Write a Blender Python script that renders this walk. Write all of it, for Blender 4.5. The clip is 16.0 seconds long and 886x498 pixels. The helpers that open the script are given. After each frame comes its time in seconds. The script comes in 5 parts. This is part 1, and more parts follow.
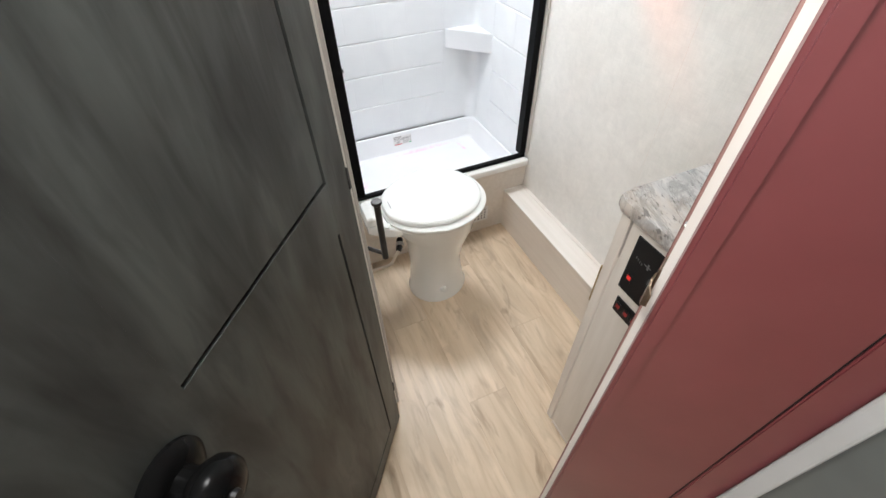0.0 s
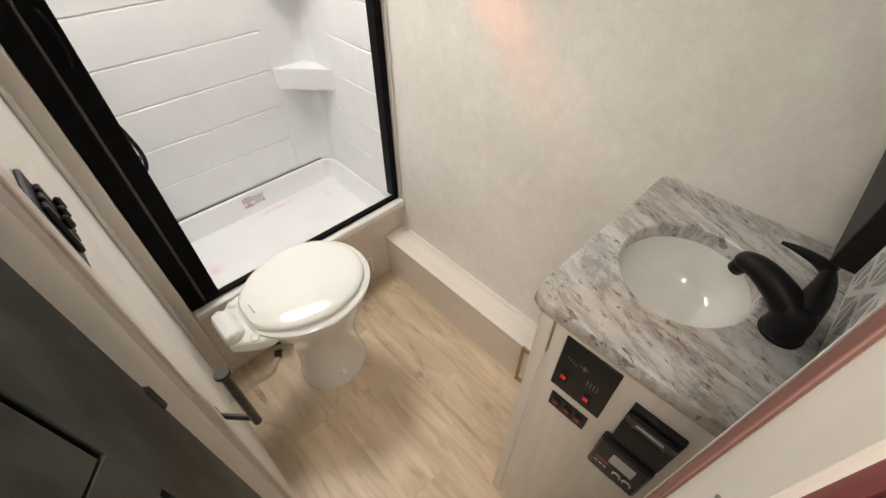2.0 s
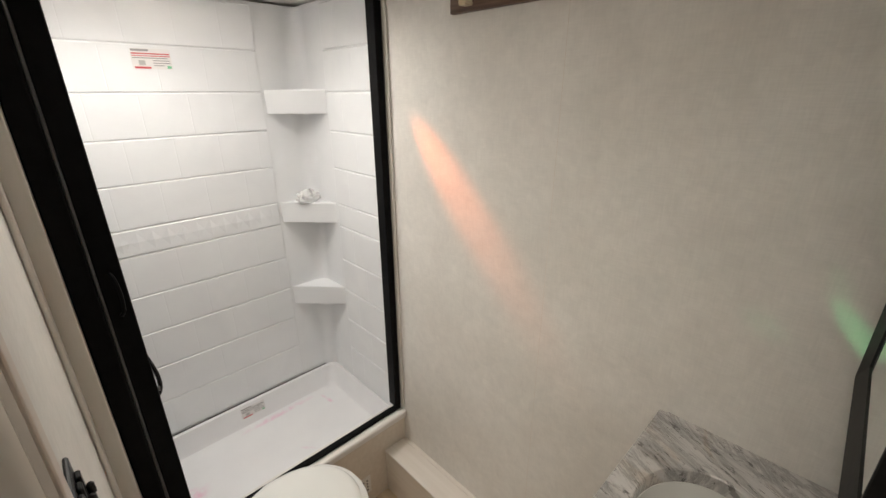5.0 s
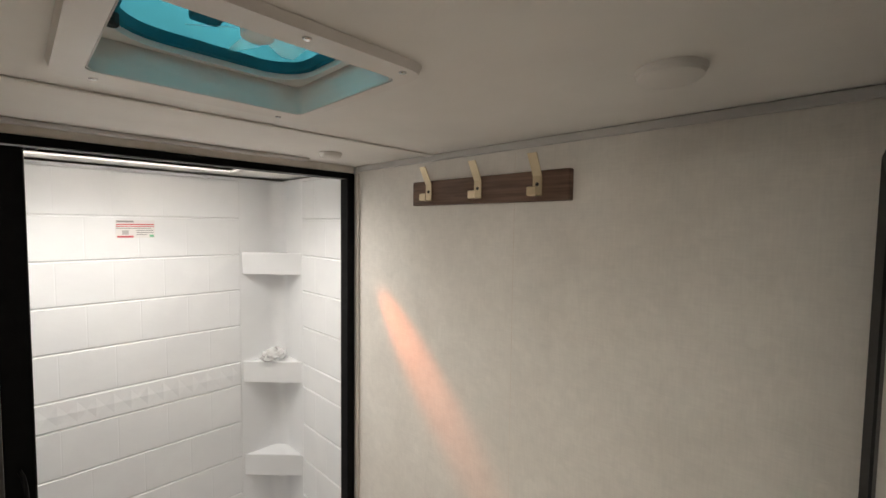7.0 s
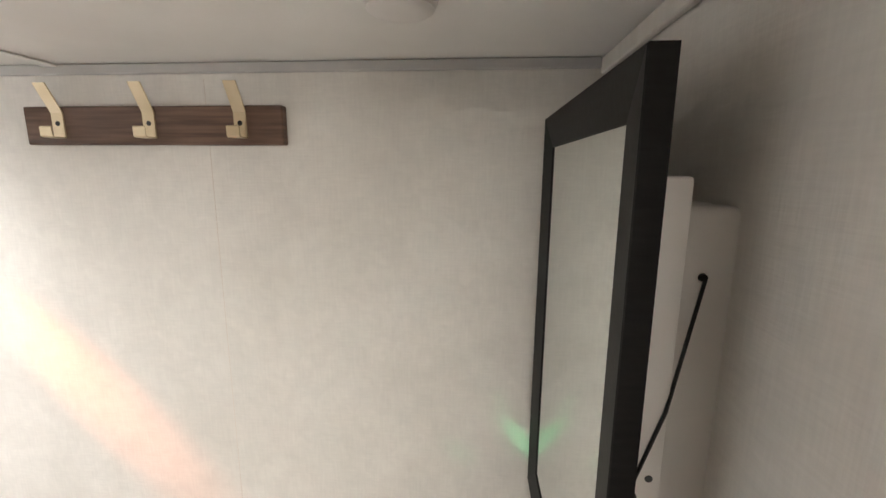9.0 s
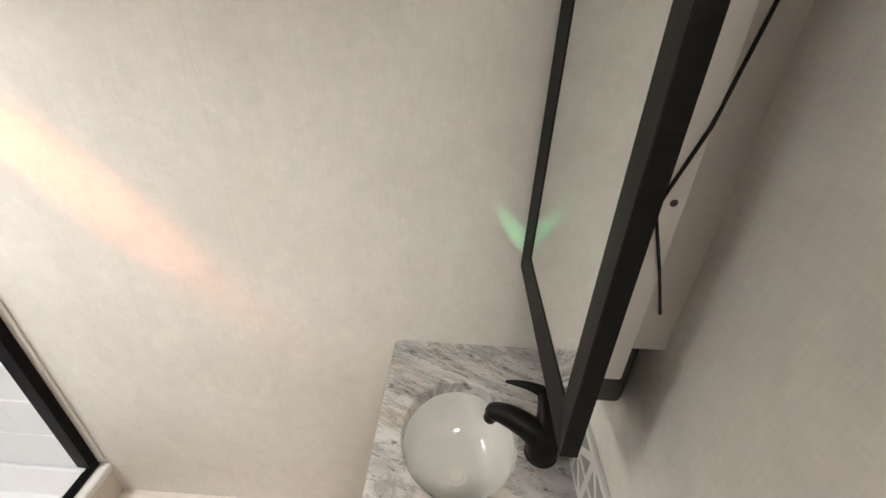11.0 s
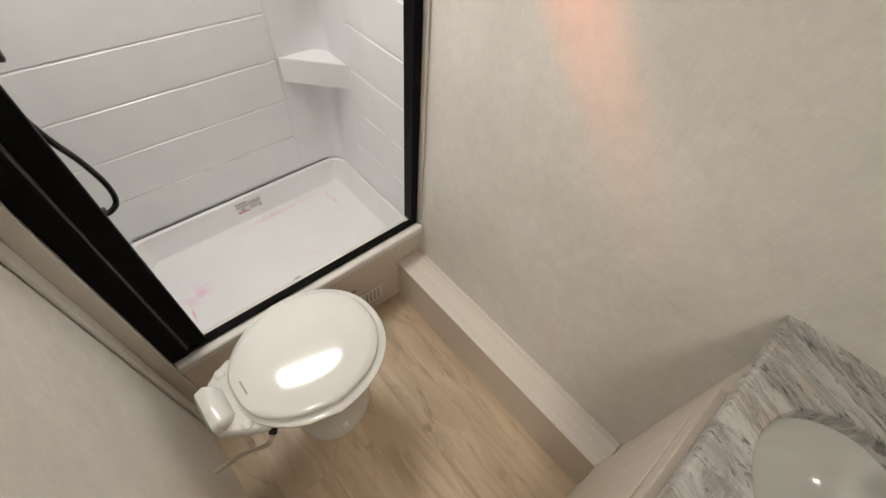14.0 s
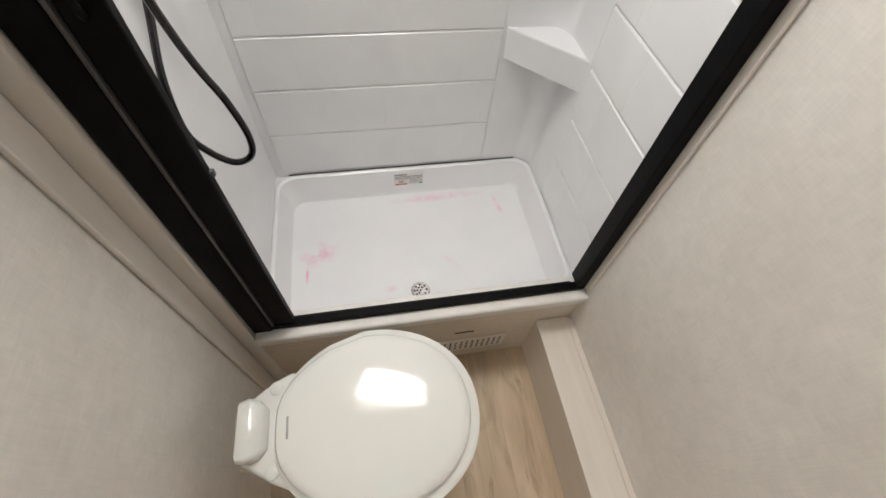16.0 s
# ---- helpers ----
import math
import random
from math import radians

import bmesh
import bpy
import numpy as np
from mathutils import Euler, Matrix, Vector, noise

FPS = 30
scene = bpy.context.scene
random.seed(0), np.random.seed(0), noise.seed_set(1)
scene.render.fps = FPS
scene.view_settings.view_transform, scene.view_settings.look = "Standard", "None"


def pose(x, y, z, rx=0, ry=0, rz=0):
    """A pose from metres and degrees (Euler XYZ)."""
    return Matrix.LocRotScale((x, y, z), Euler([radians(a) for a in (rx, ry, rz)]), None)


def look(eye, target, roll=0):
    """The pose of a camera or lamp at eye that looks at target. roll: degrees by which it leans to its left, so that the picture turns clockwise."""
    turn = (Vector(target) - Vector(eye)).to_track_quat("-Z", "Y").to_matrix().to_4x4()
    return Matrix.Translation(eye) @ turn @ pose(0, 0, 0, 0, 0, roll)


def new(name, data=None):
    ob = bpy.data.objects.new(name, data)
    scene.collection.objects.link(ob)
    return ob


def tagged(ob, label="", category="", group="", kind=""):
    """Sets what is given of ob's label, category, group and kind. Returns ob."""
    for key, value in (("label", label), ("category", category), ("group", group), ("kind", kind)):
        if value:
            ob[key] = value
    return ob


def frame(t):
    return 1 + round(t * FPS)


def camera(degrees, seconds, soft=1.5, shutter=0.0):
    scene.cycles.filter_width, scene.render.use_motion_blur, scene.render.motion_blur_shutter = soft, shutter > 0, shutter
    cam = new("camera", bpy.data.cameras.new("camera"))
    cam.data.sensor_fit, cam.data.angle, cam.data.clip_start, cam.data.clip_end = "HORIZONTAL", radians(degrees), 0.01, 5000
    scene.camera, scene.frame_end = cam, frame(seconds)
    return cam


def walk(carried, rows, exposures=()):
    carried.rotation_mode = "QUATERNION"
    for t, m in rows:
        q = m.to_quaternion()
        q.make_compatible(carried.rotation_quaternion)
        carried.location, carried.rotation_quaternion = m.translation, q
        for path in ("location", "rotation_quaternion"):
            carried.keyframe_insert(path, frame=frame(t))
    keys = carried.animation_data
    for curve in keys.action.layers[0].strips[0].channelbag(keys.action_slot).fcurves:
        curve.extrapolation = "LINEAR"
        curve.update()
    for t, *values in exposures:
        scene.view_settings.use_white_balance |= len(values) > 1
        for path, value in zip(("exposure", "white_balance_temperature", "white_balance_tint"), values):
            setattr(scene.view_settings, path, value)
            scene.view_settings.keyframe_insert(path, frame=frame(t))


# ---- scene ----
cam = camera(93.6, 16.0)
PATH = [
    (0, (-1.029, -1.417, 1.483), (-0.49, -0.117, 0.061), -1.4),
    (0.5, (-0.991, -1.352, 1.441), (-0.4, -0.12, -0.021), -1.3),
    (1, (-0.922, -1.28, 1.433), (-0.248, -0.118, -0.048), -1.2),
    (1.5, (-0.881, -1.206, 1.46), (-0.048, -0.121, 0.0), -0.1),
    (2, (-0.861, -1.159, 1.496), (0.118, -0.144, 0.078), 0.2),
    (2.5, (-0.858, -1.139, 1.51), (0.261, -0.181, 0.158), 0.7),
    (3, (-0.867, -1.128, 1.532), (0.345, -0.165, 0.265), 0.7),
    (3.5, (-0.88, -1.131, 1.555), (0.388, -0.098, 0.404), 0.5),
    (4, (-0.883, -1.14, 1.577), (0.412, -0.003, 0.561), 0.3),
    (4.5, (-0.882, -1.143, 1.604), (0.422, 0.102, 0.738), 0.1),
    (6.8, (-0.786, -1.186, 1.771), (0.581, 0.264, 1.595), -0.5),
    (7, (-0.807, -1.185, 1.77), (0.628, 0.204, 1.66), 0.7),
    (7.5, (-0.812, -1.15, 1.794), (0.844, -0.031, 1.73), 0.7),
    (8, (-0.751, -1.116, 1.809), (1.106, -0.382, 1.693), 0.5),
    (8.5, (-0.724, -1.111, 1.806), (1.226, -0.724, 1.592), 0.5),
    (9, (-0.724, -1.109, 1.783), (1.236, -0.947, 1.418), 0.4),
    (9.5, (-0.738, -1.107, 1.766), (1.188, -1.05, 1.23), 0.2),
    (10, (-0.743, -1.104, 1.742), (1.124, -1.096, 1.026), -0.1),
    (12.5, (-0.686, -1.01, 1.571), (0.64, -0.714, 0.102), 2.7),
    (13, (-0.694, -0.967, 1.549), (0.499, -0.49, 0.017), 3.6),
    (13.5, (-0.693, -0.879, 1.537), (0.351, -0.195, -0.026), 4.4),
    (14, (-0.693, -0.81, 1.538), (0.212, 0.064, -0.016), 6.3),
    (14.5, (-0.687, -0.77, 1.53), (0.094, 0.223, -0.021), 7.3),
    (15, (-0.641, -0.704, 1.537), (-0.017, 0.288, -0.084), 8.1),
    (15.5, (-0.548, -0.595, 1.444), (-0.112, 0.415, -0.226), 6.7),
    (16, (-0.547, -0.466, 1.385), (-0.268, 0.609, -0.278), 5.9),
]
walk(cam, [(t, look(eye, target, roll)) for t, eye, target, roll in PATH], exposures=[(0, 1.25, 6000, 8), (0.6, 1.2, 6250, 8), (1.2, 0.95, 6700, 9), (2, 0.85, 6950, 10), (3.2, 0.64, 6950, 10), (4.5, 0.33, 7000, 10), (7, 0.2, 7050, 10), (7.5, 0.18, 7100, 10), (8, 0.55, 7200, 10), (9, 1.03, 6650, 10), (10, 1.05, 6650, 10), (12.5, 0.72, 7000, 10), (13.5, 0.49, 7050, 10), (14.5, 0.37, 7100, 10), (15.3, 0.36, 7100, 10), (16, 0.44, 6800, 10)])

# ---- world, sun, large lights, exposure ----
world = bpy.data.worlds.new("sky")
scene.world = world
world.use_nodes = True
wn = world.node_tree.nodes
sky = wn.new("ShaderNodeTexSky")
sky.sky_type = "NISHITA"
sky.sun_disc = False
sky.sun_elevation, sky.sun_rotation = radians(50), radians(200)
world.node_tree.links.new(sky.outputs[0], wn["Background"].inputs[0])
wn["Background"].inputs[1].default_value = 0.12


def lamp(name, kind, m, energy, color, **kw):
    data = bpy.data.lights.new(name, kind)
    data.energy, data.color = energy, color
    if kind == "AREA":
        data.shape = "RECTANGLE"
        data.size, data.size_y = kw["size"]
        data.spread = radians(kw.get("spread", 180))
    if kind == "SPOT":
        data.spot_size, data.spot_blend = radians(kw["cone"]), kw["blend"]
        data.shadow_soft_size = kw.get("soft", 0.02)
    if kind == "SUN":
        data.angle = radians(0.5)
    ob = new(name, data)
    ob.matrix_world = m
    return ob


# daylight in the opening of the shower's skylight and in the roof vent
lamp("skylight_light", "AREA", look((-0.52, 0.245, 2.03), (-0.68, -0.185, 0.945)), 4.7, (1.0, 0.985, 0.97), size=(0.52, 0.25), spread=150)
lamp("dome_light", "AREA", look((-0.52, 0.265, 2.19), (-0.52, 0.265, 0)), 2.3, (1.0, 0.985, 0.97), size=(0.50, 0.36))
lamp("vent_light", "AREA", look((-0.6, -0.635, 2.24), (-0.6, -0.635, 0)), 5.5, (1.0, 0.97, 0.93), size=(0.34, 0.34))
# added area lamp: assumed brightness of the unseen room outside, which has no window
lamp("outer_room_fill", "AREA", look((-2.44, -1.9, 1.40), (-0.8, -1.15, 1.2)), 10.5, (1.0, 0.95, 0.90), size=(1.4, 1.1))
# added fill lamp over the threshold; no such fitting is seen there
lamp("doorway_fill", "AREA", look((-1.06, -1.20, 1.927), (-1.0, -1.18, 0)), 4.6, (1.0, 0.94, 0.87), size=(0.20, 0.20))
# the sun: through the roof, it only reaches the domes
lamp("sun", "SUN", look((1.0, -2.0, 5.0), (0, 0, 0)), 3.0, (1.0, 0.95, 0.88))
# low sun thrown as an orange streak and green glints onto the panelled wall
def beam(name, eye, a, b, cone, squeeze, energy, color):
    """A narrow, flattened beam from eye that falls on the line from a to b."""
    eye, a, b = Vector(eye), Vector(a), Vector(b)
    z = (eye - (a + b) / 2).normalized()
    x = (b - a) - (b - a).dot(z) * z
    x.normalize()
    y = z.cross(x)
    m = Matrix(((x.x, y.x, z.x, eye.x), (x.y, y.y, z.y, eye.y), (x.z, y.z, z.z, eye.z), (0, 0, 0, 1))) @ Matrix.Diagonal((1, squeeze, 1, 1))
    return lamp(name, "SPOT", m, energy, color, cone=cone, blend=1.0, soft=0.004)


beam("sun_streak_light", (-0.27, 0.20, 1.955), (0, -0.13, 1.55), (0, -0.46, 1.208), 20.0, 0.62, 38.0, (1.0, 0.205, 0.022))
beam("green_glint_light", (-0.46, -0.60, 1.94), (0, -1.185, 1.30), (0, -1.225, 1.25), 5.0, 0.5, 16.0, (0.15, 1.0, 0.45))
beam("green_glint_light", (-0.46, -0.60, 1.94), (0, -1.155, 1.37), (0, -1.165, 1.34), 3, 0.5, 3.0, (0.2, 1.0, 0.5))
beam("green_glint_light", (-0.46, -0.60, 1.94), (0, -1.07, 1.25), (0, -1.10, 1.245), 4, 0.5, 4.0, (0.35, 1.0, 0.6))

# ---- materials ----


def mat(name, color, rough=0.5, metal=0.0, c2=None, scale=8.0, stretch=(1, 1, 1), bump=0.0, bscale=60.0, bstretch=(1, 1, 1), coat=0.0, rvar=0.0, spec=0.5, rand=0.0, detail=5.0, ramp=(0.35, 0.65), c3=None, dist=0.0, c3f=0.55):
    """A painted or grained surface: two colours mixed by stretched noise, a finer bump, and roughness that varies."""
    m = bpy.data.materials.new(name)
    m.use_nodes = True
    nt = m.node_tree
    N, L = nt.nodes, nt.links
    p = N["Principled BSDF"]
    p.inputs["Roughness"].default_value, p.inputs["Metallic"].default_value = rough, metal
    p.inputs["Coat Weight"].default_value = coat
    p.inputs["Coat Roughness"].default_value = 0.08
    p.inputs["Specular IOR Level"].default_value = spec
    geo = N.new("ShaderNodeNewGeometry")
    src = geo.outputs["Position"]
    if rand:
        oi = N.new("ShaderNodeObjectInfo")
        mul = N.new("ShaderNodeVectorMath")
        mul.operation = "MULTIPLY_ADD"
        comb = N.new("ShaderNodeCombineXYZ")
        for k in range(3):
            L.new(oi.outputs["Random"], comb.inputs[k])
        L.new(comb.outputs[0], mul.inputs[0])
        mul.inputs[1].default_value = (7.3, 11.7, 5.1)
        L.new(src, mul.inputs[2])
        src = mul.outputs[0]

    def noise_at(sc, st, det=5.0):
        mp = N.new("ShaderNodeMapping")
        mp.inputs["Scale"].default_value = st
        L.new(src, mp.inputs[0])
        n = N.new("ShaderNodeTexNoise")
        n.inputs["Scale"].default_value, n.inputs["Detail"].default_value = sc, det
        n.inputs["Distortion"].default_value = dist
        L.new(mp.outputs[0], n.inputs["Vector"])
        return n.outputs["Fac"]
    f = noise_at(scale, stretch, detail)
    if c2:
        rm = N.new("ShaderNodeMapRange")
        rm.inputs[1].default_value, rm.inputs[2].default_value = ramp
        L.new(f, rm.inputs[0])
        mx = N.new("ShaderNodeMix")
        mx.data_type = "RGBA"
        mx.inputs["A"].default_value, mx.inputs["B"].default_value = (*color, 1), (*c2, 1)
        L.new(rm.outputs[0], mx.inputs["Factor"])
        out = mx.outputs["Result"]
        if c3:
            # darker grain lines and knots
            g = N.new("ShaderNodeMapRange")
            g.inputs[1].default_value, g.inputs[2].default_value = 0.52, 0.72
            g.inputs[4].default_value = c3f
            L.new(noise_at(scale * 1.9, (stretch[0] * 0.8, stretch[1] * 1.2, stretch[2]), 9.0), g.inputs[0])
            mx3 = N.new("ShaderNodeMix")
            mx3.data_type = "RGBA"
            L.new(g.outputs[0], mx3.inputs["Factor"])
            L.new(out, mx3.inputs["A"])
            mx3.inputs["B"].default_value = (*c3, 1)
            out = mx3.outputs["Result"]
        if rand:
            hs = N.new("ShaderNodeHueSaturation")
            mr = N.new("ShaderNodeMapRange")
            mr.inputs[3].default_value, mr.inputs[4].default_value = 1 - rand, 1 + rand
            L.new(oi.outputs["Random"], mr.inputs[0])
            L.new(mr.outputs[0], hs.inputs["Value"])
            L.new(out, hs.inputs["Color"])
            out = hs.outputs[0]
        L.new(out, p.inputs["Base Color"])
    else:
        p.inputs["Base Color"].default_value = (*color, 1)
    if rvar:
        mr = N.new("ShaderNodeMapRange")
        mr.inputs[3].default_value, mr.inputs[4].default_value = rough - rvar, rough + rvar
        L.new(noise_at(scale * 0.7, stretch), mr.inputs[0])
        L.new(mr.outputs[0], p.inputs["Roughness"])
    if bump:
        b = N.new("ShaderNodeBump")
        b.inputs["Strength"].default_value, b.inputs["Distance"].default_value = bump, 0.002
        L.new(noise_at(bscale, bstretch, 3.0), b.inputs["Height"])
        L.new(b.outputs[0], p.inputs["Normal"])
    return m


def linen(name, c1, c2, rough=0.6):
    """Vinyl wall covering printed and pressed like woven linen: upright and level threads, and soft cloudy tone."""
    m = mat(name, c1, rough, c2=c2, scale=3.0, rvar=0.08)
    nt = m.node_tree
    N, L = nt.nodes, nt.links
    p = N["Principled BSDF"]
    geo = N.new("ShaderNodeNewGeometry")
    fac = []
    for st in ((260, 260, 22), (26, 26, 300)):
        mp = N.new("ShaderNodeMapping")
        mp.inputs["Scale"].default_value = st
        L.new(geo.outputs["Position"], mp.inputs[0])
        n = N.new("ShaderNodeTexNoise")
        n.inputs["Scale"].default_value, n.inputs["Detail"].default_value = 1.0, 2.0
        L.new(mp.outputs[0], n.inputs["Vector"])
        fac.append(n.outputs["Fac"])
    add = N.new("ShaderNodeMath")
    L.new(fac[0], add.inputs[0])
    L.new(fac[1], add.inputs[1])
    mr = N.new("ShaderNodeMapRange")
    mr.inputs[1].default_value, mr.inputs[2].default_value = 0.7, 1.3
    mr.inputs[3].default_value, mr.inputs[4].default_value = 0.962, 1.028
    L.new(add.outputs[0], mr.inputs[0])
    # blotches of the print, a hand's breadth and a finger's breadth wide
    blot = mr.outputs[0]
    for sc, amp in ((9.0, 0.035), (38.0, 0.030)):
        n = N.new("ShaderNodeTexNoise")
        n.inputs["Scale"].default_value, n.inputs["Detail"].default_value = sc, 4.0
        n.inputs["Distortion"].default_value = 0.8
        L.new(geo.outputs["Position"], n.inputs["Vector"])
        r2 = N.new("ShaderNodeMapRange")
        r2.inputs[1].default_value, r2.inputs[2].default_value = 0.3, 0.7
        r2.inputs[3].default_value, r2.inputs[4].default_value = 1 - amp, 1 + amp
        L.new(n.outputs["Fac"], r2.inputs[0])
        mu = N.new("ShaderNodeMath")
        mu.operation = "MULTIPLY"
        L.new(blot, mu.inputs[0])
        L.new(r2.outputs[0], mu.inputs[1])
        blot = mu.outputs[0]
    hs = N.new("ShaderNodeHueSaturation")
    src = p.inputs["Base Color"].links[0].from_socket
    L.new(src, hs.inputs["Color"])
    L.new(blot, hs.inputs["Value"])
    L.new(hs.outputs[0], p.inputs["Base Color"])
    b = N.new("ShaderNodeBump")
    b.inputs["Strength"].default_value, b.inputs["Distance"].default_value = 0.26, 0.0012
    L.new(add.outputs[0], b.inputs["Height"])
    L.new(b.outputs[0], p.inputs["Normal"])
    return m


def granite(name):
    """Laminate printed like grey-brown granite: long slanting veins, speckles and pale clouds."""
    m = bpy.data.materials.new(name)
    m.use_nodes = True
    nt = m.node_tree
    N, L = nt.nodes, nt.links
    p = N["Principled BSDF"]
    p.inputs["Roughness"].default_value = 0.32
    geo = N.new("ShaderNodeNewGeometry")

    def noise_at(sc, st, rot=0.0, det=6.0, dist=0.0, rgh=0.6):
        mp = N.new("ShaderNodeMapping")
        mp.inputs["Scale"].default_value = st
        turn = N.new("ShaderNodeMapping")
        turn.inputs["Rotation"].default_value = (0, 0, rot)
        L.new(geo.outputs["Position"], turn.inputs[0])
        L.new(turn.outputs[0], mp.inputs[0])
        n = N.new("ShaderNodeTexNoise")
        n.inputs["Scale"].default_value, n.inputs["Detail"].default_value = sc, det
        n.inputs["Roughness"].default_value = rgh
        n.inputs["Distortion"].default_value = dist
        L.new(mp.outputs[0], n.inputs["Vector"])
        return n.outputs["Fac"]

    def ramp(f, stops):
        r = N.new("ShaderNodeValToRGB")
        e = r.color_ramp.elements
        while len(e) < len(stops):
            e.new(0.5)
        for q, (pos, c) in zip(e, stops):
            q.position, q.color = pos, (*c, 1)
        L.new(f, r.inputs[0])
        return r.outputs[0]

    def mix(a, b, f, kind="MIX"):
        x = N.new("ShaderNodeMix")
        x.data_type, x.blend_type = "RGBA", kind
        L.new(a, x.inputs["A"])
        L.new(b, x.inputs["B"])
        if isinstance(f, float):
            x.inputs["Factor"].default_value = f
        else:
            L.new(f, x.inputs["Factor"])
        return x.outputs["Result"]
    base = ramp(noise_at(4.5, (3.6, 0.9, 1), 0.30, 9, 0.8, 0.68), ((0.33, (0.17, 0.16, 0.15)), (0.43, (0.36, 0.345, 0.33)), (0.52, (0.54, 0.515, 0.485)), (0.68, (0.68, 0.66, 0.63))))
    brown = ramp(noise_at(3.2, (1.3, 1, 1), 0.45, 7, 1.4), ((0.55, (0.60, 0.595, 0.59)), (0.63, (0.43, 0.34, 0.26))))
    veins = ramp(noise_at(2.6, (3.4, 0.8, 1), 0.42, 9, 1.2, 0.70), ((0.455, (1, 1, 1)), (0.495, (0.26, 0.245, 0.24)), (0.535, (1, 1, 1))))
    fine = ramp(noise_at(17, (3.2, 0.8, 1), 0.35, 7, 0.6, 0.75), ((0.38, (0.45, 0.44, 0.43)), (0.45, (1, 1, 1))))
    specks = ramp(noise_at(52, (2.6, 0.8, 1), 0.35, 3, 0.3), ((0.35, (0.20, 0.195, 0.19)), (0.40, (1, 1, 1))))
    c = mix(base, brown, 0.42)
    c = mix(c, veins, 0.52, "MULTIPLY")
    c = mix(c, fine, 0.55, "MULTIPLY")
    c = mix(c, specks, 0.72, "MULTIPLY")
    L.new(c, p.inputs["Base Color"])
    return m


def stained(m, color, spots):
    """Faint smears over a finished material: rows of middle x, y, half length, half width, turn and strength, broken up by noise."""
    N, L = m.node_tree.nodes, m.node_tree.links
    p = N["Principled BSDF"]
    geo = N.new("ShaderNodeNewGeometry")
    n = N.new("ShaderNodeTexNoise")
    n.inputs["Scale"].default_value, n.inputs["Detail"].default_value = 28.0, 5.0
    L.new(geo.outputs["Position"], n.inputs["Vector"])
    broken = N.new("ShaderNodeMapRange")
    broken.inputs[1].default_value, broken.inputs[2].default_value = 0.38, 0.68
    L.new(n.outputs["Fac"], broken.inputs[0])
    total = None
    for x, y, ln, wd, turn, power in spots:
        mp = N.new("ShaderNodeMapping")
        mp.vector_type = "TEXTURE"
        mp.inputs["Location"].default_value = (x, y, 0)
        mp.inputs["Rotation"].default_value = (0, 0, radians(turn))
        mp.inputs["Scale"].default_value = (ln, wd, 1000.0)
        L.new(geo.outputs["Position"], mp.inputs[0])
        far = N.new("ShaderNodeVectorMath")
        far.operation = "LENGTH"
        L.new(mp.outputs[0], far.inputs[0])
        r = N.new("ShaderNodeMapRange")
        r.interpolation_type = "SMOOTHSTEP"
        r.inputs[1].default_value, r.inputs[2].default_value = 1.0, 0.1
        r.inputs[3].default_value, r.inputs[4].default_value = 0.0, power
        L.new(far.outputs["Value"], r.inputs[0])
        if total is None:
            total = r.outputs[0]
        else:
            mxm = N.new("ShaderNodeMath")
            mxm.operation = "MAXIMUM"
            L.new(total, mxm.inputs[0])
            L.new(r.outputs[0], mxm.inputs[1])
            total = mxm.outputs[0]
    mu = N.new("ShaderNodeMath")
    mu.operation = "MULTIPLY"
    L.new(total, mu.inputs[0])
    L.new(broken.outputs[0], mu.inputs[1])
    x = N.new("ShaderNodeMix")
    x.data_type = "RGBA"
    L.new(p.inputs["Base Color"].links[0].from_socket, x.inputs["A"])
    x.inputs["B"].default_value = (*color, 1)
    L.new(mu.outputs[0], x.inputs["Factor"])
    L.new(x.outputs["Result"], p.inputs["Base Color"])
    return m


def oak(name):
    """Printed oak planks: long fine grain, cathedral streaks, dark smudges round the knots, each plank its own shade."""
    m = mat(name, (0.50, 0.385, 0.265), 0.40, c3=(0.26, 0.19, 0.125), c3f=0.42, c2=(0.63, 0.505, 0.365), dist=1.6, scale=2.4, stretch=(4.2, 0.7, 1), detail=8, bump=0.07, bscale=30, bstretch=(6, 0.5, 1), rvar=0.07, rand=0.07)
    N, L = m.node_tree.nodes, m.node_tree.links
    p = N["Principled BSDF"]
    src = [q for q in N if q.bl_idname == "ShaderNodeVectorMath"][0].outputs[0]
    out = p.inputs["Base Color"].links[0].from_socket
    for sc, st, dst, lo, hi, dark in ((5.0, (10, 0.6, 1), 0.5, 0.50, 0.72, (0.88, 0.85, 0.82)), (2.2, (2.2, 1.0, 1), 2.6, 0.60, 0.74, (0.52, 0.46, 0.41))):
        mp = N.new("ShaderNodeMapping")
        mp.inputs["Scale"].default_value = st
        L.new(src, mp.inputs[0])
        n = N.new("ShaderNodeTexNoise")
        n.inputs["Scale"].default_value, n.inputs["Detail"].default_value = sc, 8.0
        n.inputs["Distortion"].default_value = dst
        L.new(mp.outputs[0], n.inputs["Vector"])
        r = N.new("ShaderNodeMapRange")
        r.inputs[1].default_value, r.inputs[2].default_value = lo, hi
        L.new(n.outputs["Fac"], r.inputs[0])
        x = N.new("ShaderNodeMix")
        x.data_type, x.blend_type = "RGBA", "MULTIPLY"
        L.new(r.outputs[0], x.inputs["Factor"])
        L.new(out, x.inputs["A"])
        x.inputs["B"].default_value = (*dark, 1)
        out = x.outputs["Result"]
    L.new(out, p.inputs["Base Color"])
    return m


